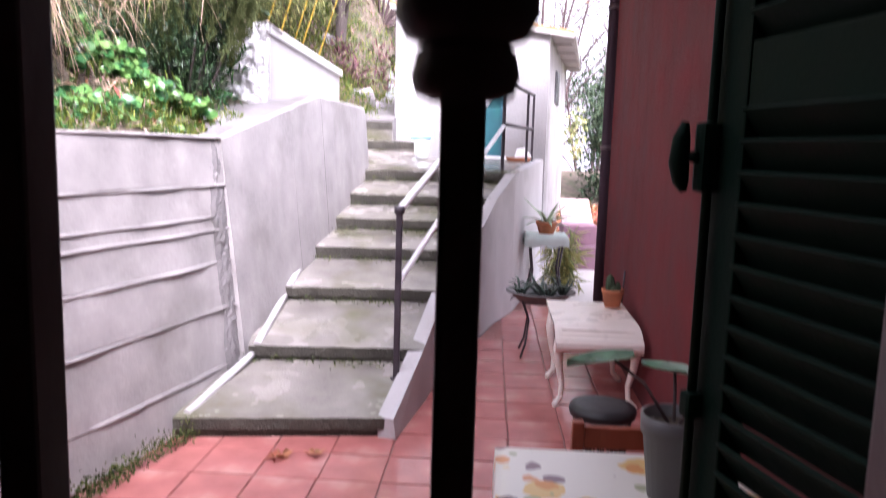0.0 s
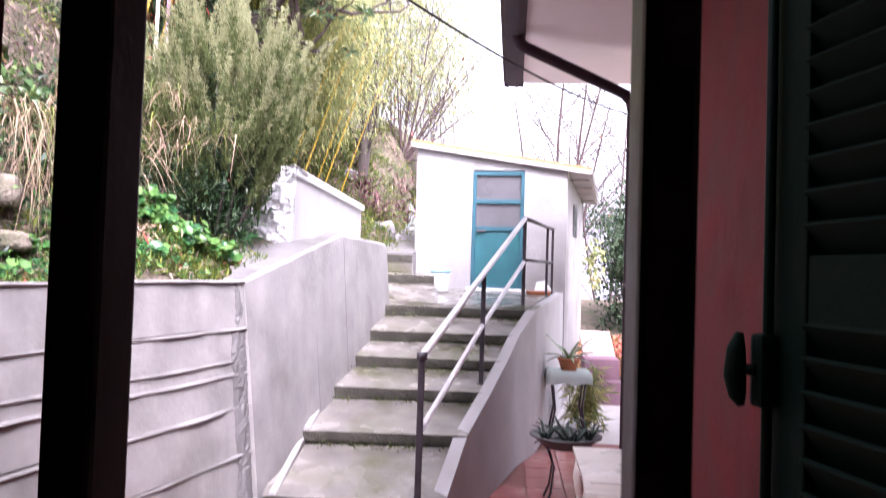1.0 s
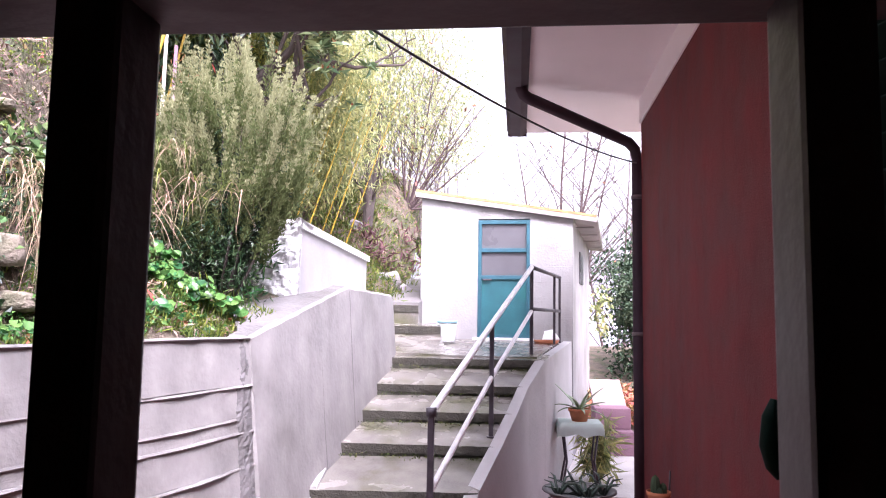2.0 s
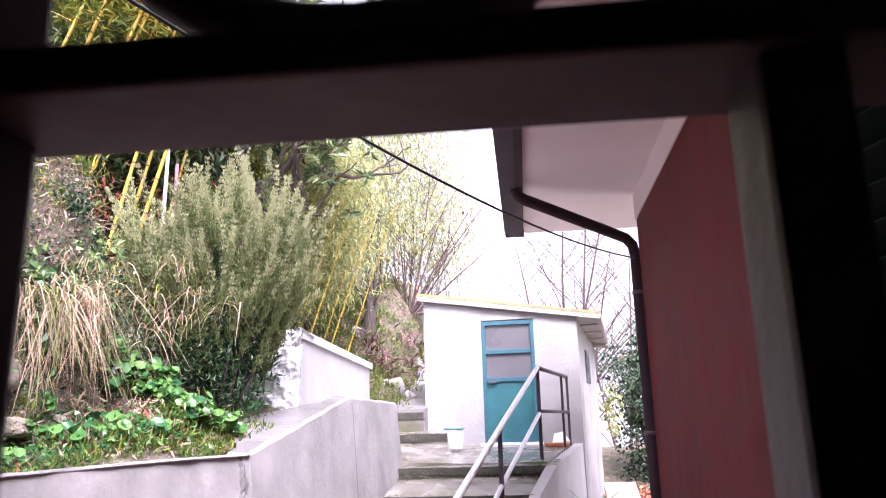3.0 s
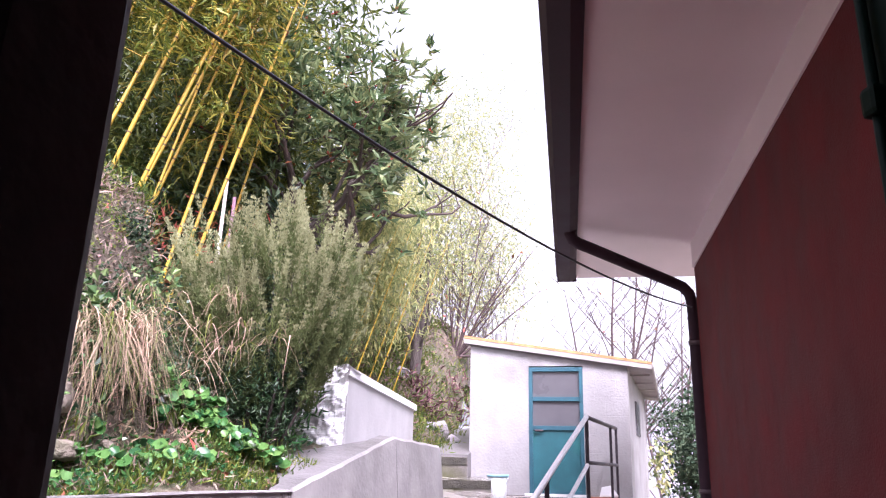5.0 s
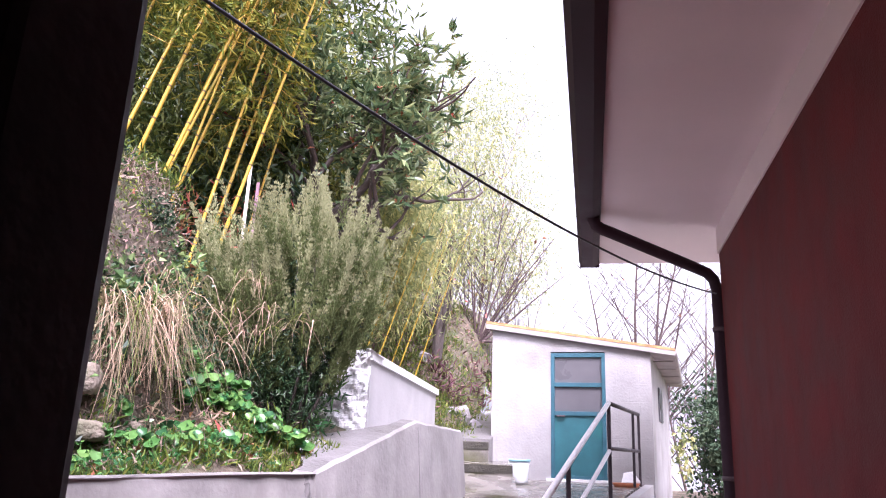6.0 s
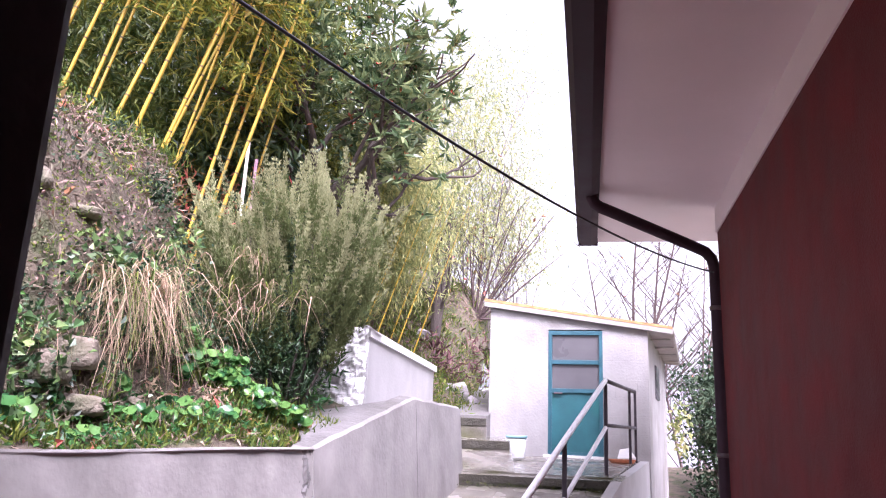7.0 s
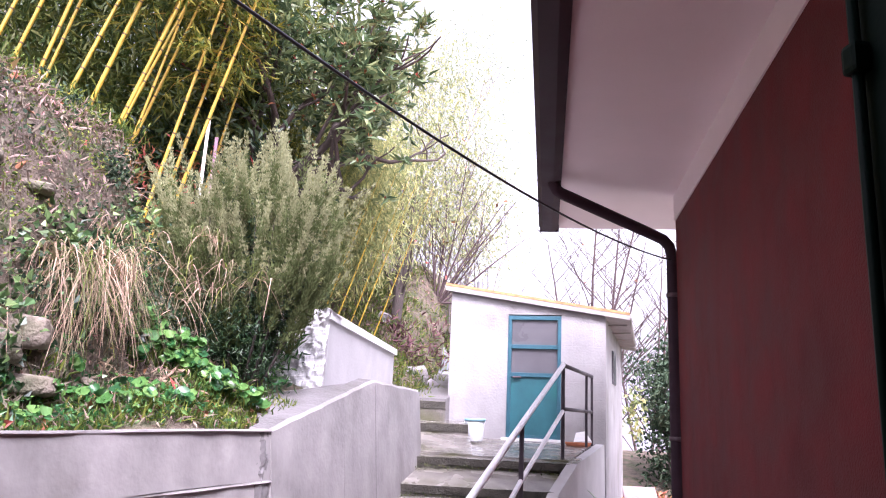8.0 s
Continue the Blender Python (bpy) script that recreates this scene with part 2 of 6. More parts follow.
    # groveleaf: bambooleaf made darker, the grove's shade put into its colour
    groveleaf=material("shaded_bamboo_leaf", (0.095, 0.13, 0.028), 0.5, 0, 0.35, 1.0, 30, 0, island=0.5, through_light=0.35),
    bramble=material("bramble_leaf", (0.17, 0.27, 0.1), 0.35, 0, 0.3, 5, 30, 0, island=0.5, through_light=0.3),
    straw=material("grey_straw_litter", (0.31, 0.25, 0.19), 0.85, 0, 0.3, 4, 30, 0, island=0.6, through_light=0.2),
    # ledge: damp concrete, darkened further so upward faces stay dim under the sky
    ledge=material("damp_dimmed_concrete", (0.17, 0.158, 0.16), 0.45, 0, 0.3, 4.5, 40, 0.25, stain=(0.105, 0.098, 0.092), stain_at=0.5),
    fern=material("withered_purple_fern", (0.13, 0.06, 0.06), 0.9, 0, 0.3, 12, 90, 0, island=0.4),
    # duskleaf: dark green leaf, deep shade included in its colour
    duskleaf=material("dark_shaded_leaf", (0.035, 0.075, 0.03), 0.4, 0, 0.25, 4, 30, 0, island=0.5, through_light=0.15),
    pinkslab=material("pinkish_slab", (0.4, 0.3, 0.3), 0.7, 0, 0.15, 5, 60, 0.3),
    greypot=material("grey_plastic_pot", (0.14, 0.135, 0.135), 0.5, 0, 0.1, 12, 60, 0.05),
)

# ---- the house the camera stands in: room, window wall, wing with eaves ----
COURT = -0.03
WALL_Y = 0.33      # inner edge of the window's outer reveal


def wing_x(y):
    """The red wing wall's face."""
    return 0.916 + 0.0172 * y


bm = bmesh.new()      # window wall with its opening
for x0, x1, z0, z1 in ((-3.2, -0.265, COURT, 3.58), (0.6, 0.9, COURT, 3.58), (-0.265, 0.6, COURT, 0.8), (-0.265, 0.6, 2.5, 3.58)):
    block(bm, ((x0 + x1) / 2, 0.2675, (z0 + z1) / 2), (x1 - x0, 0.135, z1 - z0))
tagged(part("wall_window", bm, M["render_red"]), "red rendered outer wall with a barred window opening", "wall", kind="structure")
bm = bmesh.new()
for c, s in (((-3.15, -1.5, 1.7), (0.1, 3.4, 3.9)), ((1.85, -1.5, 1.7), (0.1, 3.4, 3.9)), ((-0.65, -3.2, 1.7), (5.1, 0.1, 3.9))):
    block(bm, c, s)
tagged(part("wall_room", bm, M["plaster"]), "plain dim plastered walls of the room indoors", "wall", kind="structure")
bm = block(bmesh.new(), (-0.65, -1.5, COURT - 0.05), (5.1, 3.4, 0.1))
tagged(part("floor_room", bm, M["tile"]), "dim tiled floor of the room indoors", "floor", kind="structure")
bm = block(bmesh.new(), (-0.65, -1.4, 3.65), (5.1, 3.6, 0.1))
tagged(part("ceiling_room", bm, M["plaster"]), "plain plaster ceiling of the room indoors", "ceiling", kind="structure")

# red wing wall, its white band, soffit
Y_END = 6.42
bm = prism(bmesh.new(), [(wing_x(0.2), 0.2), (wing_x(Y_END), Y_END), (wing_x(Y_END) + 3.0, Y_END), (wing_x(0.2) + 3.0, 0.2)], COURT, 3.37)
tagged(part("wall_wing", bm, M["render_red"]), "weathered dark red rendered house wall under deep eaves", "wall", kind="structure")
bm = prism(bmesh.new(), [(wing_x(0.2) - 0.012, 0.2), (wing_x(Y_END) - 0.012, Y_END + 0.012), (wing_x(Y_END) + 3.0, Y_END + 0.012), (wing_x(0.2) + 3.0, 0.2)], 3.37, 3.59)
tagged(part("trim_band", bm, M["soffit"]), "white painted band along the top of the red wall", "trim", kind="structure")
bm = prism(bmesh.new(), [(0.005, -0.5), (0.06, 7.55), (wing_x(7) + 3.2, 7.55), (wing_x(0) + 3.2, -0.5)], 3.59, 3.68)
tagged(part("ceiling_eaves", bm, M["soffit"]), "pinkish white painted soffit under the eaves", "soffit", kind="structure")
bm = prism(bmesh.new(), [(-0.10, -0.5), (-0.06, 7.58), (wing_x(7) + 3.2, 7.58), (wing_x(0) + 3.2, -0.5)], [3.69] * 4, [3.75, 3.75, 4.6, 4.6])
tagged(part("roof", bm, M["clay"]), "low pitched clay roof above the eaves", "roof", kind="structure")


def gutter():
    g = thing("gutter", "brown sheet metal roof gutter along the eaves", "gutter")
    bm = bmesh.new()
    prof = [(0.04, 0.03), (0.04, -0.06), (-0.02, -0.09), (-0.12, -0.075), (-0.153, -0.03), (-0.153, 0.09), (-0.142, 0.1), (-0.135, 0.085), (-0.135, -0.02), (-0.11, -0.055), (-0.02, -0.07), (0.02, -0.05), (0.022, 0.03)]
    rings = []
    for x, y in ((-0.035, -0.5), (0.02, 7.4)):
        rings.append([bm.verts.new((x + a, y, 3.6 + b)) for a, b in prof])
    for k in range(len(prof)):
        n = (k + 1) % len(prof)
        bm.faces.new((rings[0][k], rings[0][n], rings[1][n], rings[1][k]))
    part("trough", bm, M["gutter"], g)
    bm = prism(bmesh.new(), [(-0.125, 7.402), (0.066, 7.402), (0.066, 7.41), (-0.125, 7.41)], 3.515, 3.69)
    part("end_cap", bm, M["gutter"], g)
    for y in (1.2, 2.6, 4.0, 5.4, 6.8):
        bm = block(bmesh.new(), (-0.145 + 0.0031 * y, y, 3.66), (0.012, 0.03, 0.08), bevel=0.003)
        part("bracket", bm, M["gutter"], g)


gutter()


def downpipe():
    d = thing("downpipe", "dark brown metal downpipe bending from gutter to house corner", "downpipe")
    x, y = 1.0, 6.475
    pts = [(-0.01, 5.85, 3.57), (-0.01, 5.85, 3.51), (0.01, 5.87, 3.47), (0.05, 5.9, 3.448), (0.12, 5.94, 3.43)]
    pts += [(0.85, y - 0.03, 3.25), (0.93, y, 3.22), (0.98, y, 3.16), (x, y, 3.07), (x, y, 1.4), (x, y, COURT)]
    part("pipe", tube(bmesh.new(), pts, 0.048, 14), M["gutter"], d)
    for z in (2.72, 1.55):
        part("clamp", tube(bmesh.new(), [(x, y, z), (x, y, z + 0.035)], 0.056, 14), M["iron"], d)
        part("clamp_pin", tube(bmesh.new(), [(x, y, z + 0.017), (x + 0.1, y, z + 0.017)], 0.008, 6), M["iron"], d)
    part("joint", tube(bmesh.new(), [(-0.01, 5.85, 3.52), (-0.01, 5.85, 3.57)], 0.055, 14), M["gutter"], d)


downpipe()


def grille():
    g = thing("window_grille", "dark iron window grille with turned collars and rings", "window grille")
    y0, y1 = 0.216, 0.236
    zb = 1.726
    for x in (-0.155, -0.007, 0.141, 0.289, 0.437):
        bar = part("bar", block(bmesh.new(), (x, (y0 + y1) / 2, 1.65), (0.014, y1 - y0, 1.7), bevel=0.002), M["iron"], g)
        prof = [(0.011, -0.030), (0.0155, -0.028), (0.0172, -0.022), (0.0155, -0.014), (0.0135, -0.0125), (0.019, -0.0105), (0.0225, -0.004), (0.0225, 0.003),
                (0.019, 0.0085), (0.014, 0.0105), (0.0155, 0.012), (0.0172, 0.019), (0.0155, 0.0255), (0.011, 0.028)]
        lathe_at = (x, (y0 + y1) / 2, 1.5435)
        if x in (-0.007, 0.289):
            part("collar", lathe(bmesh.new(), prof, lathe_at, 20), M["iron"], g, "rounded triple collar")
    for z in (zb, 2.06, 0.98):
        bm = block(bmesh.new(), (0.1675, 0.226, z + 0.0045), (0.865, 0.03, 0.009), bevel=0.0015)
        part("crossbar", bm, M["iron"], g)
    for x in (-0.081, 0.067, 0.215, 0.363):
        c = (x, 0.226, zb + 0.009 + 0.064)
        pts = [(c[0] + 0.058 * math.cos(a), c[1], c[2] + 0.058 * math.sin(a)) for a in (2 * math.pi * k / 36 for k in range(37))]
        part("ring", tube(bmesh.new(), pts, 0.006, 8, cap=False), M["iron"], g)


grille()


def shutter():
    hinge, free = Vector((0.60, 0.40)), Vector((0.372, 1.19))
    d = free - hinge
    w = d.length
    ang = math.degrees(math.atan2(d.y, d.x))
    s = thing("shutter", "dark green louvred wooden window shutter standing open", "shutter")
    s.matrix_world = pose(hinge.x, hinge.y, 0, 0, 0, ang)
    z0, z1, th = 0.85, 2.45, 0.042
    for x in (0.035, w - 0.04):
        part("stile", block(bmesh.new(), (x, 0, (z0 + z1) / 2), (0.075, th, z1 - z0), bevel=0.004), M["shutter"], s)
    for z in (z0 + 0.05, 1.62, z1 - 0.05):
        part("rail", block(bmesh.new(), (w / 2, 0, z), (w - 0.15, th - 0.006, 0.1), bevel=0.004), M["shutter"], s)
    z = z0 + 0.13
    while z < z1 - 0.1:
        if abs(z - 1.62) > 0.06:
            part("slat", block(bmesh.new(), (w / 2, 0, z), (w - 0.14, 0.074, 0.009), tilt=56, bevel=0.002), M["shutter"], s)
        z += 0.047
    for z in (1.05, 2.3):
        part("hinge", block(bmesh.new(), (-0.02, 0.0, z), (0.12, 0.02, 0.06), bevel=0.003), M["iron"], s)
    side = 1
    bolt = part("bolt_rod", tube(bmesh.new(), [(w - 0.012, side * 0.034, z0 + 0.02), (w - 0.012, side * 0.034, z1 - 0.02)], 0.008, 8), M["shutter"], s)
    for z in (1.1, 2.17, 2.4):
        part("rod_guide", block(bmesh.new(), (w - 0.012, side * 0.034, z), (0.032, 0.028, 0.045), bevel=0.008), M["shutter"], s)
    part("latch_box", block(bmesh.new(), (w - 0.008, side * 0.036, 1.5), (0.032, 0.032, 0.11), bevel=0.009), M["shutter"], s)
    bm = tube(bmesh.new(), [(w - 0.008, side * 0.05, 1.5), (w + 0.006, side * 0.062, 1.5)], 0.009, 8)
    tube(bm, [(w + 0.01, side * 0.066, 1.555), (w + 0.012, side * 0.07, 1.53), (w + 0.012, side * 0.072, 1.49), (w + 0.01, side * 0.068, 1.46), (w + 0.006, side * 0.064, 1.445)], [0.006, 0.014, 0.017, 0.013, 0.005], 10)
    part("handle", bm, M["shutter"], s)


shutter()

# ---- ground ----
STEP_Y = [3.65, 4.30, 5.00, 5.60, 6.10, 6.52, 7.00]
STEP_Z = [0.08, 0.295, 0.53, 0.735, 0.915, 1.095, 1.30]
STEP_L = [-1.52, -1.345, -1.34, -1.33, -1.31, -1.27, -1.18]
STEP_R = [-0.465, -0.365, -0.283, -0.142, -0.027, 0.072, 0.235]


def hill(x, y):
    """Height of the bank and hillside on the uphill side."""
    if y < 4.3:
        e = -2.53 + 0.222 * y
    elif y < 7.2:
        e = -1.58 + 0.13 * (y - 4.3)
    else:
        e = -1.2 + 0.02 * (y - 7.2) - 0.3 * max(0.0, min(1.0, y - 8.0))
    u = e - 0.2 - x
    if u < 0:
        base = 1.5
        if y > 7.2:
            base = 1.75 + 0.12 * (y - 8.5)
        z = base + 0.0 * u
    else:
        far = max(0.0, min(1.0, (y - 3.4) / 2.4))
        deep = max(0.0, min(1.0, (y - 4.45) / 1.3))
        lip = 0.28 + 0.78 * far + 0.5 * deep
        t = max(0.0, min(1.0, (u - lip) / (0.5 + 0.5 * deep)))
        t = t * t * (3 - 2 * t)
        z = 1.5 + 0.3 * deep + 0.3 * min(u, lip) + t * (1.66 - 0.96 * deep) + 0.22 * max(0.0, u - lip - 0.4) + 0.4 * max(0.0, u - 3.0)
        if y > 8:
            z += 0.10 * (y - 8) + 0.36 * max(0.0, min(y, 13.0) - 9.0) * max(0.0, min(1.0, u / 0.5))
    # earth mound round the roots of the many-stemmed tree
    z += 0.8 * math.exp(-((x + 1.85) ** 2 + (y - 12.2) ** 2) / 0.22)
    # shoulder of earth in front of the heather
    z += 0.34 * math.exp(-((x + 2.38) ** 2 + (y - 4.58) ** 2) / 0.11)
    z += 0.10 * noise.noise((x * 1.7, y * 1.7, 0)) + 0.05 * noise.noise((x * 5, y * 5, 3))
    return z


bm = bmesh.new()
xs = [-60 + 2.0 * i for i in range(26)] + [-9.5 + 0.17 * i for i in range(50)]
xs = [x for x in xs if x < -1.0]
ys = [-6 + 0.9 * i for i in range(7)] + [0.3 + 0.16 * i for i in range(90)] + [15 + 2.0 * i for i in range(30)]
grid = []
for y in ys:
    row = []
    e = -2.53 + 0.222 * y if y < 4.3 else (-1.58 + 0.13 * (y - 4.3) if y < 7.2 else -1.55)
    for i, x in enumerate(xs):
        xx = min(x, e - 0.1)
        row.append(bm.verts.new((xx, y, min(hill(xx, y), 26))))
    grid.append(row)
for a, b in zip(grid, grid[1:]):
    for i in range(len(xs) - 1):
        vs = (a[i], a[i + 1], b[i + 1], b[i])
        if len({(round(v.co.x, 4), round(v.co.y, 4)) for v in vs}) == 4:
            bm.faces.new(vs)
tagged(part("ground_hillside", bm, M["soil"], smooth=True), "steep earth hillside with leaf litter and moss", "hillside", kind="structure")

bm = prism(bmesh.new(), [(-200, -200), (200, -200), (200, 300), (-200, 300)], -3.2, -3.0)
tagged(part("ground", bm, M["grassy"]), "distant ground falling away below the terrace", "ground", kind="structure")
bm = prism(bmesh.new(), [(-4.5, 0.46), (4.0, 0.46), (4.0, 7.6), (-4.5, 7.6)], COURT - 0.3, COURT - 0.012)
tagged(part("floor_court", bm, M["grout"]), "wet grouted bed of the terracotta court paving", "paving", kind="structure")
bm = prism(bmesh.new(), [(-0.5, 7.6), (5.0, 7.6), (6.0, 14), (-0.5, 14)], [COURT - 0.3] * 4, [COURT - 0.01, COURT - 0.01, 0.3, 0.3])
tagged(part("path_garden", bm, M["palepath"]), "pale wet path leading from the court into the garden", "path", kind="structure")

# ---- retaining walls ----
def board_wall():
    w = thing("retaining_wall", "grey board-marked concrete retaining wall stained by damp", "retaining wall", kind="structure")
    a, b = Vector((-2.53 + 0.222 * 0.6, 0.6)), Vector((-1.585, 4.28))
    d = (b - a)
    L = d.length
    ang = math.degrees(math.atan2(d.y, d.x))
    w.matrix_world = pose(a.x, a.y, 0, 0, 0, ang)
    body = bmesh.new()
    block(body, (L / 2, 0.13, 0.72), (L, 0.22, 1.62))
    part("core", body, M["concrete"], w)
    rng = random.Random(4)
    z, k = COURT, 0
    hs = [0.25, 0.335, 0.265, 0.19, 0.08, 0.18, 0.0]
    hs[-1] = 1.545 - COURT - sum(hs[:-1])
    for h in hs:
        bm = bmesh.new()
        off = rng.uniform(-0.008, 0.012)
        n = 48
        top, bot, rings = [], [], []
        for i in range(n + 1):
            x = L * i / n
            j = 0.006 * noise.noise((x * 2.3, z * 5, 1))
            zz = 0.008 * noise.noise((x * 1.1, z * 3, 7))
            lip = max(0.001, 0.012 + 0.016 * noise.noise((x * 2.6, z * 9, 2)) + 0.006 * noise.noise((x * 14, z * 9, 5)))
            y = 0.012 - off * 0.6 + j
            b0, b1 = 0.1 * (1.5 - z), 0.1 * (1.5 - z - h)
            zz += 0.012 * noise.noise((x * 0.6, z, 3))
            rings.append([bm.verts.new(p) for p in ((x, 0.06, z + zz), (x, y - b0, z + 0.004 + zz), (x, y - b1, z + h - 0.016 + zz), (x, y - b1 - lip, z + h - 0.008 + zz), (x, y - b1 - lip * 0.6, z + h + 0.002 + zz), (x, 0.06, z + h + zz))])
        for p, q in zip(rings, rings[1:]):
            for i in range(5):
                bm.faces.new((p[i], p[i + 1], q[i + 1], q[i]))
        bm.faces.new(rings[0][::-1]), bm.faces.new(rings[-1])
        part("board_course", bm, M["concrete"], w)
        z += h
    # crumbling seam beside the smooth wall
    bm = bmesh.new()
    rows = []
    for i in range(90):
        z = COURT + 1.57 * i / 89
        row = []
        for k in range(9):
            u = k / 8
            c = 0.055 * noise.noise((z * 5, 1, 6)) + 0.03 * noise.noise((z * 17, 4, 6))
            x = L - 0.15 + c * 0.6 * (1 - u) + 0.145 * u
            deep = 0.016 * math.sin(math.pi * u) * (0.6 + 0.9 * noise.noise((z * 9, u * 3, 8))) + 0.009 * noise.noise((z * 40, u * 9, 2))
            row.append(bm.verts.new((x, 0.012 - 0.1 * (1.5 - z) - deep, z)))
        rows.append(row)
    for p, q in zip(rows, rows[1:]):
        for k in range(8):
            bm.faces.new((p[k], p[k + 1], q[k + 1], q[k]))
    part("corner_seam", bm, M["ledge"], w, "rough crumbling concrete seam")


board_wall()


def stair_wall():
    w = thing("stair_wall", "smooth grey concrete wall rising beside the steps", "retaining wall", kind="structure")
    bm = bmesh.new()
    prof = [(4.28, 1.55), (5.88, 1.915), (7.1, 1.89), (7.15, 1.84), (7.16, 1.3)]
    rings = []
    sub = []
    for (ya, za), (yb, zb) in zip(prof, prof[1:]):
        n = max(1, int((yb - ya) / 0.07))
        sub += [(ya + (yb - ya) * i / n, za + (zb - za) * i / n) for i in range(n)]
    sub.append(prof[-1])
    for y, z in sub:
        x = -1.585 + 0.131 * (y - 4.28)
        j = 0.012 * noise.noise((y * 3, 0, 5))
        zz = z + 0.012 * noise.noise((y * 5, 2, 5))
        rings.append([bm.verts.new(p) for p in ((x + j + 0.16, y, COURT), (x + j * 0.7 + 0.075, y, min(0.8, z - 0.1)), (x - 0.004 + j, y, zz - 0.02), (x - 0.02, y, zz), (x - 0.13, y, zz + 0.006), (x - 0.15, y, zz - 0.02), (x - 0.15, y, COURT))])
    for p, q in zip(rings, rings[1:]):
        for i in range(6):
            # top faces take the dimmer ledge colour to offset the sky light
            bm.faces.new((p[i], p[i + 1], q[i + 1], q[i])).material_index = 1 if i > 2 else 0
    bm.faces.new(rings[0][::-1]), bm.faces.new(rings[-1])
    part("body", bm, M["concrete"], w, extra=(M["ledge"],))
    # stained construction joints down the face
    for y, z1 in ((5.3, 1.74), (5.92, 1.88)):
        x = -1.585 + 0.131 * (y - 4.28)
        pts = [(x + 0.16 - 0.005 - 0.085 * min(1.0, z / 0.8) - 0.079 * max(0.0, (z - 0.8) / (z1 - 0.8)), y + 0.006 * noise.noise((z * 6, y, 0)), z) for z in (z1 * i / 14 for i in range(15))]
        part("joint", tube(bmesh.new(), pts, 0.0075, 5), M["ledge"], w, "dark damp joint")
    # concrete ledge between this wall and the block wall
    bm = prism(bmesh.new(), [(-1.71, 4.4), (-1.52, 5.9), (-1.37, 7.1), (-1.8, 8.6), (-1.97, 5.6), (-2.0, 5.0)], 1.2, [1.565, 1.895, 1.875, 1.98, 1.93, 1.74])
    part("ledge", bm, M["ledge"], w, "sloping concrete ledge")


stair_wall()


def block_wall():
    w = thing("block_wall", "whitewashed block wall with a thick white coping", "garden wall", kind="structure")
    bm = prism(bmesh.new(), [(-1.73, 5.72), (-1.83, 8.85), (-2.03, 8.85), (-1.95, 5.72)], 1.8, [2.36, 2.345, 2.345, 2.36])
    part("body", bm, M["limewash"], w)
    cuts = (0.0, 0.3, 0.5, 0.66, 1.0)
    for u0, u1 in zip(cuts, cuts[1:]):
        u1 -= 0.003
        x0, x1, y0, y1 = -1.712 - 0.09 * u0, -1.712 - 0.09 * u1, 5.7 + 3.2 * u0, 5.7 + 3.2 * u1
        z0, z1 = 2.358 - 0.012 * u0, 2.358 - 0.012 * u1
        bm = prism(bmesh.new(), [(x0, y0), (x1, y1), (x1 - 0.26, y1), (x0 - 0.27, y0)], [z0, z1, z1, z0], [z0 + 0.067, z1 + 0.067, z1 + 0.067, z0 + 0.067])
        part("coping", bm, M["cap"], w, "thick white coping")
    # lumpy mortar face
    bm = bmesh.new()
    n, mrows = 44, 56
    g = []
    for j in range(mrows + 1):
        v = j / mrows
        row = []
        for i in range(n + 1):
            u = i / n
            x = -2.2 + 0.5 * u
            z = 1.72 + (0.71 - 0.04 * (1 - u)) * v
            y = 5.63 - 0.10 * (1 - v) + 0.035 * noise.noise((x * 9, z * 9, 4)) + 0.03 * noise.noise((x * 22, z * 22, 9)) + 0.012 * noise.noise((x * 50, z * 50, 3))
            row.append(bm.verts.new((x, y, z)))
        g.append(row)
    back = [[bm.verts.new((v.co.x, 6.02, v.co.z - 0.03)) for v in row] for row in (g[-1],)]
    for a, b in zip(g, g[1:]):
        for i in range(n):
            bm.faces.new((a[i], a[i + 1], b[i + 1], b[i]))
    for i in range(n):
        bm.faces.new((g[-1][i], g[-1][i + 1], back[0][i + 1], back[0][i]))
    part("mortar_face", bm, M["roughwhite"], w, "lumpy white mortar")


block_wall()


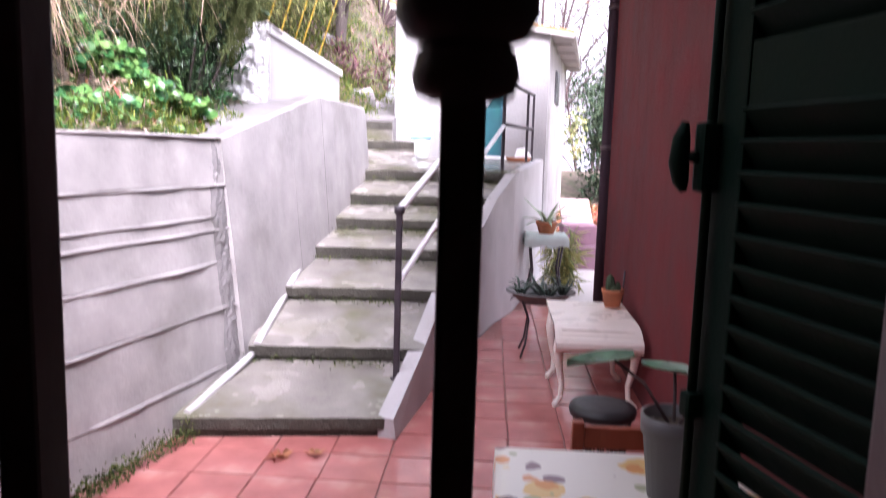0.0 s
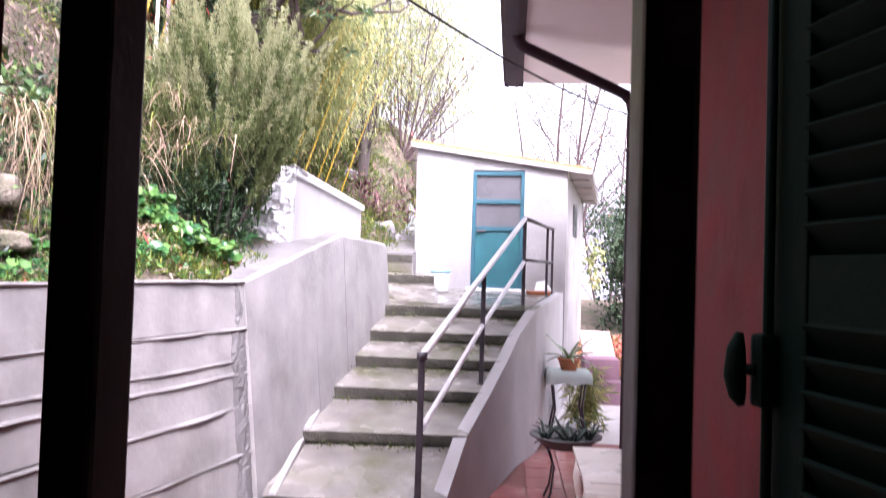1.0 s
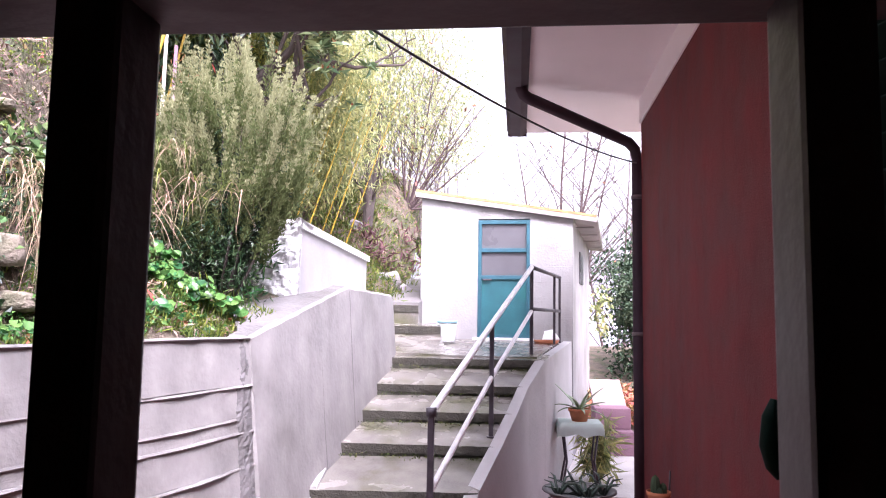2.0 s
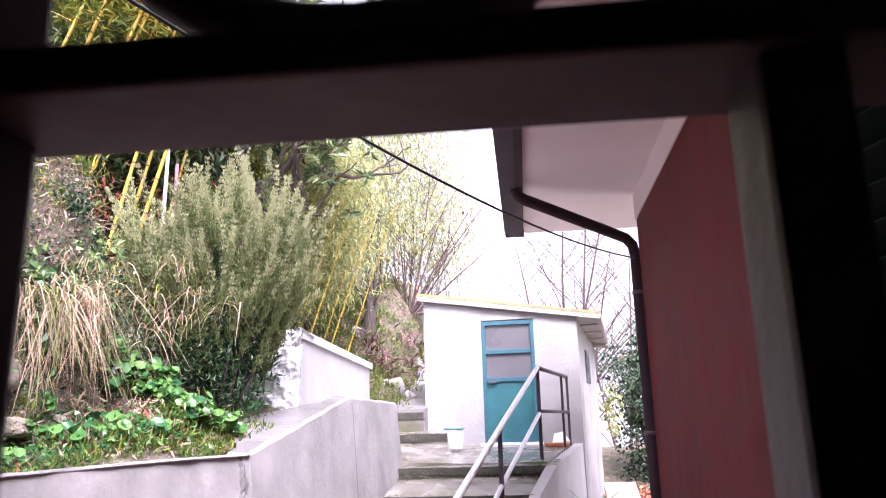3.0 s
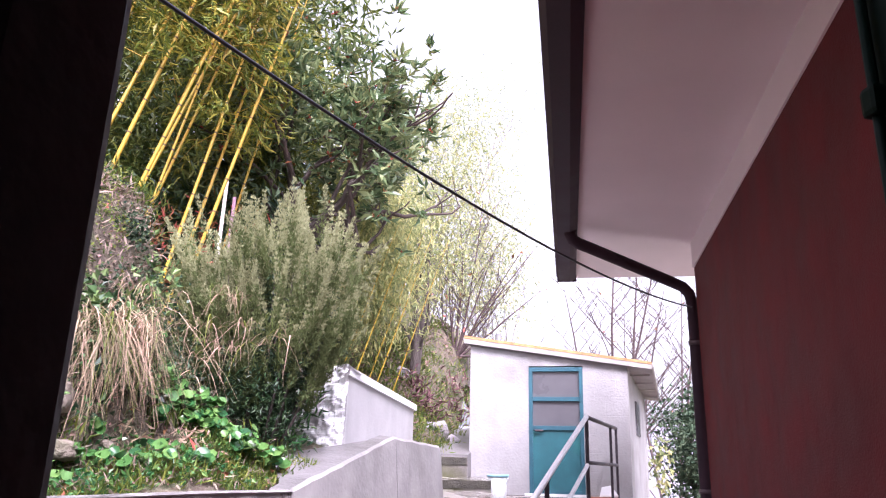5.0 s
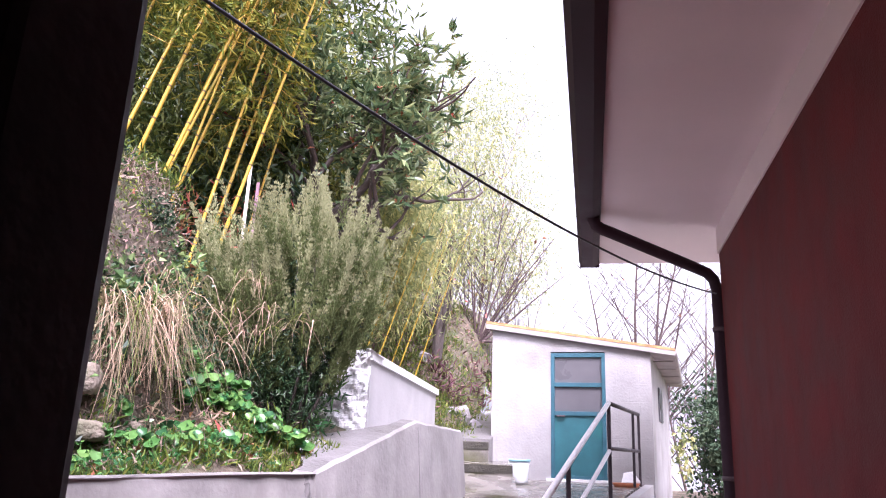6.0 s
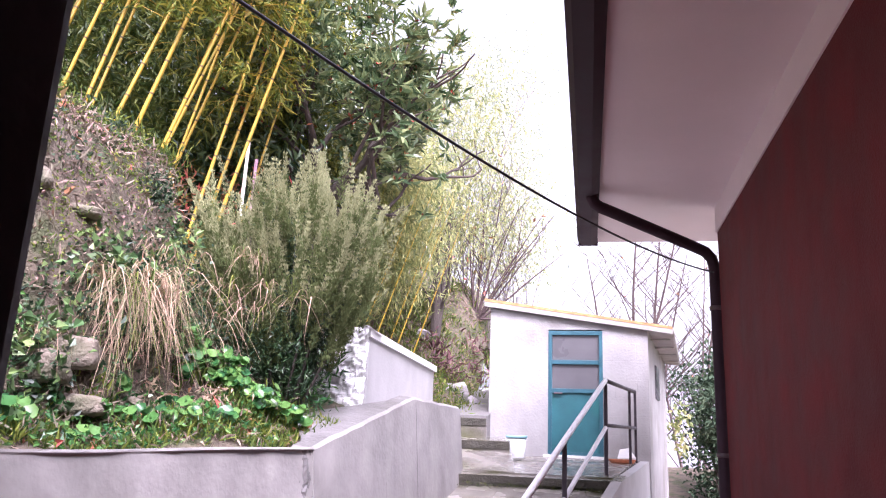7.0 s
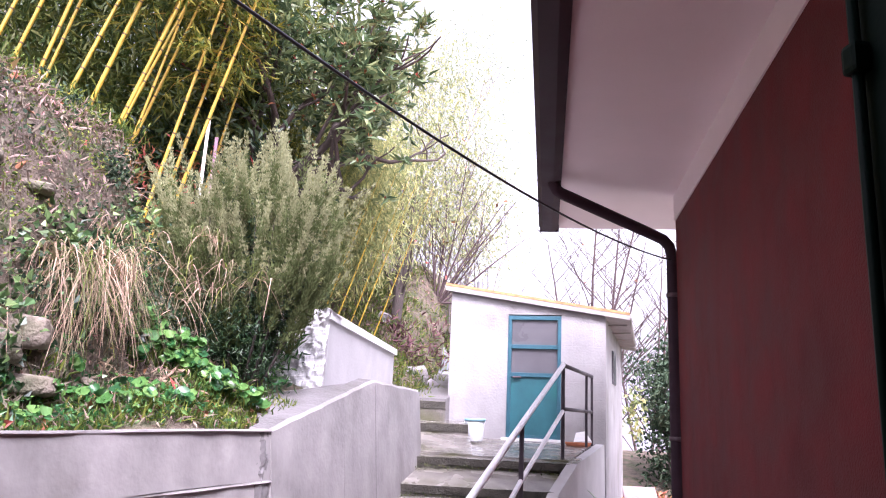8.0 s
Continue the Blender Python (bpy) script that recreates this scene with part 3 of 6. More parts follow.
# ---- steps and landing ----
def stairs():
    s = thing("stairs", "wet mossy concrete outdoor steps with dark nosings", "stairs", kind="structure")
    n = len(STEP_Y)
    for k in range(n):
        y0, z = STEP_Y[k], STEP_Z[k]
        y1 = STEP_Y[k + 1] if k + 1 < n else 7.3
        l0, r0 = STEP_L[k], STEP_R[k]
        l1 = STEP_L[k + 1] if k + 1 < n else -1.2
        r1 = STEP_R[k + 1] if k + 1 < n else 0.3
        zback = STEP_Z[k + 1] - 0.075 if k + 1 < n else 1.335
        dy = 0.16 if k == 0 else 0.08
        bm = bmesh.new()
        cols = 16
        top, edge, low = [], [], []
        for i in range(cols + 1):
            u = i / cols
            jag = 0.012 * noise.noise((u * 7, k * 3.0, 1))
            x0 = l0 - 0.08 + (r0 - l0 + 0.08) * u
            x1 = l1 - 0.2 + (r1 - l1 + 0.2) * u
            yy = y0 + dy * (u - 0.5) * (1 if k < 3 else 0.2) + jag
            zz = z + 0.004 * noise.noise((u * 9, k, 4))
            top.append([bm.verts.new((x0, yy, zz)), bm.verts.new((x0 + (x1 - x0) * 0.5, (yy + y1) / 2 + 0.02, (zz + zback) / 2 + 0.006 * noise.noise((u * 5, k, 8)))), bm.verts.new((x1, y1 + 0.12, zback))])
            low.append([bm.verts.new((x0, yy + 0.004, zz - 0.065)), bm.verts.new((x1, y1 + 0.12, zz - 0.065))])
        for i in range(cols):
            a, b, c, d = top[i], top[i + 1], low[i], low[i + 1]
            bm.faces.new((a[0], b[0], b[1], a[1])), bm.faces.new((a[1], b[1], b[2], a[2]))
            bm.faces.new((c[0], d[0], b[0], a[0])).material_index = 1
            bm.faces.new((c[0], c[1], d[1], d[0]))
        for i in (0, cols):
            bm.faces.new((top[i][0], top[i][1], top[i][2], low[i][1], low[i][0]))
        part("tread", bm, M["tread"], s, extra=(M["nosing"],))
        # riser in the same dark colour as the step edge
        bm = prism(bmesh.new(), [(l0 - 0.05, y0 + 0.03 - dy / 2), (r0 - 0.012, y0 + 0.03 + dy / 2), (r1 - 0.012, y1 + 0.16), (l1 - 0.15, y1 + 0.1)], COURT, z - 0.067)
        part("riser", bm, M["nosing"], s, "dark riser")
    # mortar fillets where the treads meet the stair wall
    for k in range(n - 1):
        x0, x1 = STEP_L[k] - 0.03, STEP_L[k + 1] - 0.06
        za, zb = STEP_Z[k] + 0.002, STEP_Z[k + 1] - 0.06
        bm = bmesh.new()
        tube(bm, [(x0 + (x1 - x0) * t + 0.008 * noise.noise((t * 5, k, 2)), STEP_Y[k] - 0.02 + (STEP_Y[k + 1] - STEP_Y[k]) * t, za + (zb - za) * t) for t in (0, 0.2, 0.4, 0.6, 0.8, 1.0)], 0.024, 6)
        part("mortar_fillet", bm, M["limewash"], s, "pale mortar fillet")
    # side wall facing the passage
    bm = bmesh.new()
    lo, hi = [], []
    for k in range(n):
        lo.append(bm.verts.new((STEP_R[k] + 0.02, STEP_Y[k] + (0.06 if k < 3 else 0), COURT)))
        hi.append(bm.verts.new((STEP_R[k] + 0.004, STEP_Y[k] + (0.06 if k < 3 else 0), STEP_Z[k] + 0.0)))
    lo.append(bm.verts.new((0.67, 9.1, COURT))), hi.append(bm.verts.new((0.65, 9.1, 1.43)))
    lo2 = [bm.verts.new(v.co + Vector((-0.1, 0.02, 0))) for v in lo]
    hi2 = [bm.verts.new(v.co + Vector((-0.09, 0.02, 0.002))) for v in hi]
    for k in range(len(lo) - 1):
        bm.faces.new((lo[k], lo[k + 1], hi[k + 1], hi[k])), bm.faces.new((hi[k], hi[k + 1], hi2[k + 1], hi2[k])), bm.faces.new((lo2[k], lo2[k + 1], hi2[k + 1], hi2[k]))
    bm.faces.new((lo[0], hi[0], hi2[0], lo2[0]))
    part("side_wall", bm, M["limewash"], s, "pale limewashed side wall streaked with damp")
    bm = prism(bmesh.new(), [(-1.2, 7.12), (0.17, 7.12), (0.57, 9.4), (-1.3, 9.6)], 1.0, [1.325, 1.325, 1.445, 1.45])
    part("landing", bm, M["tread"], s, "worn concrete landing")
    bm = prism(bmesh.new(), [(-1.3, 7.14), (-0.7, 7.14), (-0.82, 8.12), (-1.5, 8.12)], 1.2, [1.342, 1.332, 1.47, 1.51])
    part("ramp", bm, M["tread"], s)
    for y0, z, x1 in ((8.1, 1.59, -0.84), (8.85, 1.83, -1.19)):
        bm = prism(bmesh.new(), [(-1.5, y0), (x1, y0), (x1 - 0.1, y0 + 1.0), (-1.6, y0 + 1.0)], z - 0.3, [z, z, z + 0.03, z + 0.03])
        part("upper_step", bm, M["tread"], s)
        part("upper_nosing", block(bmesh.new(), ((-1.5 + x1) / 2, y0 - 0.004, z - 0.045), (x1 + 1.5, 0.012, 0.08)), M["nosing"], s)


stairs()
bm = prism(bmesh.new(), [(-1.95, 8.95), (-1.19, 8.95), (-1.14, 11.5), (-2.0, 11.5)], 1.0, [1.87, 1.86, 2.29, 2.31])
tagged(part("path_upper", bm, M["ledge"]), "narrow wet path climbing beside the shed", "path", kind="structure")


# ---- handrail ----
def handrail():
    h = thing("handrail", "two-bar metal handrail with dark posts along the steps", "handrail")
    p1, p3 = Vector((-0.502, 4.13, 1.158)), Vector((0.12, 7.35, 2.19))
    p5 = Vector((0.49, 8.9, 2.185))
    mid = Vector((-0.222, 5.82, 1.635))
    for top, foot in ((p1, 0.17), (mid, 0.77), (p3, 1.325)):
        part("post", block(bmesh.new(), (top.x, top.y, (top.z + foot) / 2), (0.036, 0.036, top.z - foot), bevel=0.005), M["post"], h)
        bm = tube(bmesh.new(), [(top.x, top.y, foot), (top.x, top.y, foot + 0.012)], 0.035, 10)
        part("foot_collar", bm, M["post"], h)
    for q in (p3.lerp(p5, 0.78), p5):
        part("post", block(bmesh.new(), (q.x, q.y, (q.z + 1.41) / 2), (0.028, 0.028, q.z - 1.41), bevel=0.004), M["post"], h)
    part("top_rail", tube(bmesh.new(), [p1, mid, p3], 0.023, 12), M["galv"], h)
    part("mid_rail", tube(bmesh.new(), [p1 - Vector((0, 0, 0.42)), mid - Vector((0, 0, 0.41)), p3 - Vector((0, 0, 0.43))], 0.019, 12), M["galv"], h)
    part("landing_top_rail", tube(bmesh.new(), [p3, p5], 0.02, 12), M["post"], h)
    part("landing_mid_rail", tube(bmesh.new(), [p3 - Vector((0, 0, 0.41)), p5 - Vector((0, 0, 0.40))], 0.018, 12), M["post"], h)
    part("end_cap", tube(bmesh.new(), [p1 + Vector((0, 0, -0.02)), p1 + Vector((0, 0, 0.025))], 0.03, 10), M["post"], h)


handrail()


# ---- shed ----
def shed():
    s = thing("shed", "small whitewashed shed with a sloping sheet roof", "shed")
    FL, FR = Vector((-1.21, 9.22)), Vector((0.66, 9.05))
    BR, BL = Vector((1.13, 11.8)), Vector((-0.75, 12.0))
    u = (FR - FL).normalized()
    nrm = Vector((-u.y, u.x))
    zl, zr, zbr, zbl = 3.20, 2.91, 2.81, 3.04

    def at(d, back=0.0):
        return FL + u * d + nrm * back

    W = (FR - FL).length
    d0, d1, top = 0.72, 1.36, 2.915
    zt = lambda d: zl + (zr - zl) * d / W
    bm = bmesh.new()
    for quad in (((0, -0.1), (W, -0.1), (W, 1.44), (0, 1.44)), ((0, 1.44), (d0, 1.44), (d0, top), (0, top)), ((d1, 1.44), (W, 1.44), (W, top - 0.1), (d1, top - 0.1)),
                 ((0, top), (d1, top), (d1, zt(d1)), (0, zt(0))), ((d1, top - 0.1), (W, top - 0.1), (W, zt(W)), (d1, zt(d1)))):
        a = [bm.verts.new((*at(d), z)) for d, z in quad]
        b = [bm.verts.new((*at(d, 0.18), z)) for d, z in quad]
        bm.faces.new(a), bm.faces.new(b[::-1])
        for i in range(4):
            bm.faces.new((a[i], a[(i + 1) % 4], b[(i + 1) % 4], b[i]))
    bmesh.ops.remove_doubles(bm, verts=bm.verts[:], dist=0.0005)
    part("front_wall", bm, M["whitewall"], s)
    bm = prism(bmesh.new(), [FR + nrm * 0.02 - u * 0.003, BR, BR - u * 0.18, FR - u * 0.18 + nrm * 0.02], -0.1, [zr, zbr, zbr, zr])
    part("side_wall", bm, M["whitewall"], s)
    part("back_wall", prism(bmesh.new(), [BL, BR, BR - nrm * 0.18, BL - nrm * 0.18], -0.1, [zbl, zbr, zbr, zbl]), M["whitewall"], s)
    part("side_wall", prism(bmesh.new(), [FL + nrm * 0.02 + u * 0.003, BL, BL + u * 0.18, FL + u * 0.18 + nrm * 0.02], -0.1, [zl, zbl, zbl, zl]), M["whitewall"], s)
    # block courses showing through the whitewash
    rng = random.Random(2)
    for r in range(7):
        z = 1.5 + r * 0.21
        for c in range(4):
            wide = (W - d1 - 0.02) / 2
            shift = 0.5 * wide * (r % 2)
            d2 = d1 + 0.01 + c * wide - shift
            lo, hi = max(d2, d1 + 0.01), min(d2 + wide, W - 0.008)
            if hi - lo > 0.05 and z + 0.2 < zt(hi) - 0.03:
                q = at((lo + hi) / 2, 0.0048)
                part("block", block(bmesh.new(), (q.x, q.y, z + 0.1), (hi - lo - 0.004, 0.012, 0.205), rz=math.degrees(math.atan2(u.y, u.x)), bevel=0.004), M["whitewall"], s)
    # side window slit
    q = FR.lerp(BR, 0.42)
    ang = math.degrees(math.atan2((BR - FR).y, (BR - FR).x))
    part("window", block(bmesh.new(), (q.x, q.y, 2.38), (0.5, 0.03, 0.42), rz=ang, bevel=0.004), M["pane"], s, "narrow dark side window")
    # roof sheet, bowed edge boards
    e = 0.05
    corners = [at(-0.06, -e), at(W + 0.27, -e), BR + u * 0.2 + nrm * 0.1, BL - u * 0.06 + nrm * 0.1]
    zz = [zl + 0.02, zr - 0.035, zbr - 0.035, zbl + 0.02]
    part("roof", prism(bmesh.new(), corners, zz, [z + 0.035 for z in zz]), M["roofsheet"], s, "grey corrugated roof sheet")
    m = 14
    bm = bmesh.new()
    for i in range(m):
        t = i / (m - 1)
        a = corners[0].lerp(corners[1], t)
        b = corners[3].lerp(corners[2], t)
        za, zb = zz[0] + (zz[1] - zz[0]) * t, zz[3] + (zz[2] - zz[3]) * t
        tube(bm, [(a.x, a.y, za + 0.035), (b.x, b.y, zb + 0.035)], 0.03, 6)
    part("roof_ribs", bm, M["roofsheet"], s)
    bm = prism(bmesh.new(), [at(-0.07, -e - 0.02), at(W + 0.28, -e - 0.02), at(W + 0.28, -e - 0.002), at(-0.07, -e - 0.002)], [zl + 0.06, zr + 0.005, zr + 0.005, zl + 0.06], [zl + 0.094, zr + 0.036, zr + 0.036, zl + 0.094])
    part("roof_edge", bm, M["yellowtrim"], s, "ochre roof edge strip")
    bm = prism(bmesh.new(), [at(-0.07, -e - 0.016), at(W + 0.28, -e - 0.016), at(W + 0.28, -e - 0.002), at(-0.07, -e - 0.002)], [zl - 0.0, zr - 0.05, zr - 0.05, zl - 0.0], [zl + 0.058, zr + 0.003, zr + 0.003, zl + 0.058])
    part("fascia", bm, M["roofsheet"], s)
    for t in (0.15, 0.38, 0.6, 0.85):
        a = FR.lerp(BR, t)
        z = zr + (zbr - zr) * t
        part("rafter", block(bmesh.new(), (a.x + 0.11, a.y, z - 0.042), (0.24, 0.035, 0.018), rz=-6), M["roofsheet"], s)
    part("vent_pipe", tube(bmesh.new(), [(-0.95, 10.2, 3.1), (-0.95, 10.2, 3.5)], 0.045, 10), M["greypot"], s)
    # door
    rz = math.degrees(math.atan2(u.y, u.x))
    c = at((d0 + d1) / 2, 0.03)
    door = part("door", block(bmesh.new(), (c.x, c.y, 1.82), (d1 - d0 - 0.08, 0.035, 0.70), rz=rz, bevel=0.003), M["teal"], s, "faded teal metal door with two panes above")
    for dd, zc, sx, sz in ((d0 + 0.022, 2.17, 0.044, 1.46), (d1 - 0.022, 2.17, 0.044, 1.46)):
        q = at(dd, 0.015)
        part("door_frame", block(bmesh.new(), (q.x, q.y, zc), (sx, 0.05, sz), rz=rz, bevel=0.004), M["tealframe"], door)
    for zc, sz in ((2.875, 0.05), (2.525, 0.05), (2.19, 0.05), (1.465, 0.05)):
        q = at((d0 + d1) / 2, 0.016)
        part("door_rail", block(bmesh.new(), (q.x, q.y, zc), (d1 - d0 - 0.08, 0.046, sz), rz=rz, bevel=0.004), M["tealframe"], door)
    for zc, sz in ((2.70, 0.31), (2.357, 0.29)):
        q = at((d0 + d1) / 2, 0.03)
        part("pane", block(bmesh.new(), (q.x, q.y, zc), (d1 - d0 - 0.085, 0.012, sz), rz=rz), M["pane"], door, "dusty wired glass pane")
    q = at(d0 + 0.12, -0.02)
    part("door_handle", block(bmesh.new(), (q.x, q.y, 2.16), (0.1, 0.02, 0.018), rz=rz, bevel=0.004), M["iron"], door)
    q = at((d0 + d1) / 2, 0.02)
    part("threshold", block(bmesh.new(), (q.x, q.y, 1.44), (d1 - d0 + 0.1, 0.16, 0.03), rz=rz, bevel=0.004), M["cap"], s)


shed()

# ---- bank plants ----
M["palestone"] = material("pale_grey_rock", (0.36, 0.33, 0.34), 0.9, 0, 0.35, 7, 50, 0.8, stain=(0.14, 0.13, 0.1), stain_at=0.52)
rng = np.random.default_rng(7)


def edge_x(y):
    return -2.53 + 0.222 * y if y < 4.3 else (-1.58 + 0.13 * (y - 4.3) if y < 7.2 else -1.2)


def on_bank(n, y0, y1, u0, u1):
    """Random places on the bank, u metres back from the wall."""
    ys = rng.uniform(y0, y1, n)
    us = rng.uniform(u0, u1, n)
    us = np.where((ys > 5.0) & (ys < 9.0) & (us < 0.8), us + 0.8, us)
    pts = np.array([(edge_x(y) - 0.2 - u, y, 0) for y, u in zip(ys, us)])
    pts[:, 2] = [hill(p[0], p[1]) for p in pts]
    return pts


def scatter(name, label, category, pts, length, width, mat, spread=1.0, up=0.6, droop=0.3, lift=0.03):
    n = len(pts)
    along = rng.normal(size=(n, 3)) * spread + np.array([0.25, -0.35, up])
    pos = pts + rng.normal(size=(n, 3)) * lift + np.array([0, 0, lift])
    ob = leaves(name, rng, pos, along, length * rng.uniform(0.6, 1.3, n), width * rng.uniform(0.7, 1.2, n), mat, droop=droop)
    return tagged(ob, label, category, kind="stuff")


def clumps(centres, per, radius):
    c = np.repeat(centres, per, axis=0)
    return c + rng.normal(size=c.shape) * radius


def patch(n, per, spots, spread, radius):
    """Clumps of places round some spots (x, y) of the bank."""
    c = np.array([spots[i % len(spots)] for i in range(n)], float) + rng.normal(size=(n, 2)) * spread * np.array([0.3, 1.0])
    c[:, 0] = np.minimum(c[:, 0], [edge_x(y) - 0.22 for y in c[:, 1]])
    c = np.array([(x, y, hill(x, y)) for x, y in c])
    return clumps(c, per, radius)


# litter, straw and low plants over the bank, each in patches of its own
scatter("fallen_leaves", "pale brown fallen leaves and litter on the bank", "fallen leaves", np.concatenate([on_bank(6000, 1.5, 12.0, 0.0, 4.5), on_bank(9000, 2.0, 5.4, 0.2, 2.4)]), 0.032, 0.016, M["litterleaf"], up=0.1, lift=0.014)
scatter("dry_litter", "fine grey straw and bamboo litter on the bank", "dry litter", np.concatenate([on_bank(3000, 1.5, 7.5, 0.25, 2.8), on_bank(20000, 2.0, 5.6, 0.3, 2.4), on_bank(1500, 1.6, 4.6, 0.0, 0.4)]), 0.075, 0.004, M["straw"], up=0.1, lift=0.02)
scatter("orange_leaves", "orange dead leaves caught on the bank", "fallen leaves", on_bank(130, 2.2, 4.8, 0.0, 1.1), 0.07, 0.04, M["deadleaf"], up=0.3, lift=0.03)
scatter("ivy", "dark grey-green ivy leaves in patches on the bank", "ivy", np.concatenate([patch(22, 22, [(-2.7, 4.1), (-2.72, 4.2)], 0.045, 0.035), patch(30, 18, [(-2.9, 3.75), (-2.85, 3.95), (-2.9, 3.55)], 0.14, 0.05), patch(130, 16, [(-2.5, 3.0), (-2.5, 3.3), (-2.5, 3.65), (-2.55, 3.9), (-2.6, 4.2), (-2.62, 4.5)], 0.1, 0.07), patch(16, 16, [(-2.7, 3.2), (-2.75, 2.9)], 0.15, 0.06)]), 0.027, 0.024, M["ivy"], lift=0.03)
scatter("undergrowth", "dark leafy undergrowth hanging in the hollow of the bank", "undergrowth", patch(110, 22, [(-2.46, 3.55), (-2.5, 3.85), (-2.52, 4.1), (-2.45, 2.95), (-2.55, 4.4)], 0.09, 0.07), 0.05, 0.03, M["duskleaf"], lift=0.04)
scatter("bramble", "pale green bramble leaves trailing across the bank", "bramble", np.concatenate([patch(60, 9, [(-2.5, 3.1), (-2.51, 3.35), (-2.52, 3.6), (-2.56, 3.9), (-2.6, 4.15), (-2.66, 4.4)], 0.06, 0.05), patch(26, 8, [(-2.5, 2.9), (-2.48, 3.05)], 0.08, 0.07)]), 0.052, 0.044, M["bramble"], up=0.5, lift=0.04)
scatter("grass", "short green grass along the top of the wall", "grass", np.concatenate([on_bank(5200, 1.5, 5.0, 0.0, 0.42), patch(70, 26, [(-3.0, 3.5), (-3.0, 3.8), (-2.98, 4.1), (-2.9, 4.4)], 0.1, 0.06), patch(30, 30, [(-2.05, 4.4), (-2.0, 4.6), (-2.15, 4.3), (-1.9, 4.75)], 0.1, 0.05)]), 0.07, 0.0055, M["grass"], spread=0.5, up=0.8, lift=0.01)
scatter("bank_moss", "low green moss and seedlings on the litter of the bank", "moss", np.concatenate([patch(60, 26, [(-2.8, 3.3), (-2.85, 3.55), (-2.75, 3.9), (-2.95, 4.1), (-2.72, 3.0)], 0.22, 0.05), patch(40, 26, [(-2.6, 3.2), (-2.62, 3.5), (-2.66, 3.8)], 0.15, 0.04)]), 0.022, 0.012, M["grass"], up=0.7, lift=0.02)
scatter("weeds", "small bright green weeds behind the wall", "weeds", np.concatenate([clumps(on_bank(260, 1.6, 4.4, 0.03, 0.45), 12, 0.04), clumps(on_bank(60, 2.6, 3.6, 0.3, 0.5), 12, 0.05)]), 0.034, 0.024, M["broad"], lift=0.02)
scatter("straw_slip", "fallen straw on the bare earth behind the wall", "straw", patch(20, 26, [(-2.3, 4.05), (-2.2, 4.2), (-2.35, 3.9)], 0.08, 0.05), 0.09, 0.005, M["drygrass"], spread=0.35, up=-0.35, lift=0.03)
scatter("bank_grass", "rough green grass and moss on the hillside", "grass", np.concatenate([on_bank(9000, 5.6, 13.0, 0.1, 3.5), clumps(on_bank(500, 8.6, 12.6, 0.1, 1.6), 14, 0.06)]), 0.09, 0.008, M["grass"], spread=0.6, up=0.7, lift=0.02)


def round_leaf_plant(at, size, n, seed, drop=0.06):
    """A low plant with round glossy leaves on short stalks."""
    r = np.random.default_rng(seed)
    p = thing("leafy_plant", "low plant with round glossy bright green leaves", "plant", "round leaf plants", at)
    verts, faces = [], []
    for i in range(n):
        a = r.uniform(0, 2 * math.pi)
        rad = size * math.sqrt(r.uniform(0.02, 1))
        c = Vector((rad * math.cos(a), rad * math.sin(a) * 0.8, 0.05 + r.uniform(0.02, 0.55) * size))
        nr = Vector((r.normal() * 0.4 + 0.25, r.normal() * 0.4 - 0.5, 0.8)).normalized()
        s = nr.orthogonal().normalized()
        t = nr.cross(s)
        w = r.uniform(0.022, 0.044)
        base = len(verts)
        verts.append(tuple(c - nr * 0.012))
        for k in range(9):
            q = 2 * math.pi * k / 9
            rr = w * (0.62 if k == 0 else 1.0)
            verts.append(tuple(c + rr * (math.cos(q) * s + math.sin(q) * t) + nr * 0.006 * math.cos(2 * q)))
        faces += [(base, base + 1 + k, base + 1 + (k + 1) % 9) for k in range(9)]
    raw("foliage", verts, faces, M["broad"], p, smooth=True)
    bm = bmesh.new()
    for k in range(7):
        a = 2 * math.pi * k / 7
        tube(bm, [(0, 0, -drop), (0.3 * size * math.cos(a), 0.3 * size * math.sin(a), 0.2 * size), (0.7 * size * math.cos(a), 0.7 * size * math.sin(a), 0.3 * size)], [0.006, 0.005, 0.003], 5)
    part("branchwork", bm, M["grass"], p)
    return p


BAND = [Vector(p) for p in ((-2.46, 4.1, 2.1), (-2.45, 4.35, 2.14), (-2.34, 4.42, 2.02), (-2.24, 4.48, 1.86), (-2.1, 4.5, 1.78), (-1.9, 4.6, 1.68))]
for k in range(38):
    r0 = random.Random(500 + k)
    t = 5 * k / 37.001
    p = BAND[int(t)].lerp(BAND[int(t) + 1], t % 1.0) + Vector((r0.uniform(-0.14, 0.12), r0.uniform(-0.1, 0.04), r0.uniform(-0.14, 0.06)))
    p.x = min(p.x, edge_x(p.y) - 0.26)
    g = hill(p.x, p.y)
    p.z = min(max(p.z, g + 0.02), g + 0.1)
    round_leaf_plant(p, r0.uniform(0.07, 0.12), r0.randint(8, 15), 30 + k, p.z - g + 0.04)
for k, (y, u) in enumerate(((3.1, 0.2), (2.7, 0.12), (3.45, 0.25), (2.85, 0.3), (3.6, 0.12), (3.8, 0.3), (3.3, 0.35), (3.5, 0.42), (3.95, 0.15))):
    x = edge_x(y) - 0.2 - u
    round_leaf_plant((x, y, hill(x, y)), 0.11, 13, 80 + k)


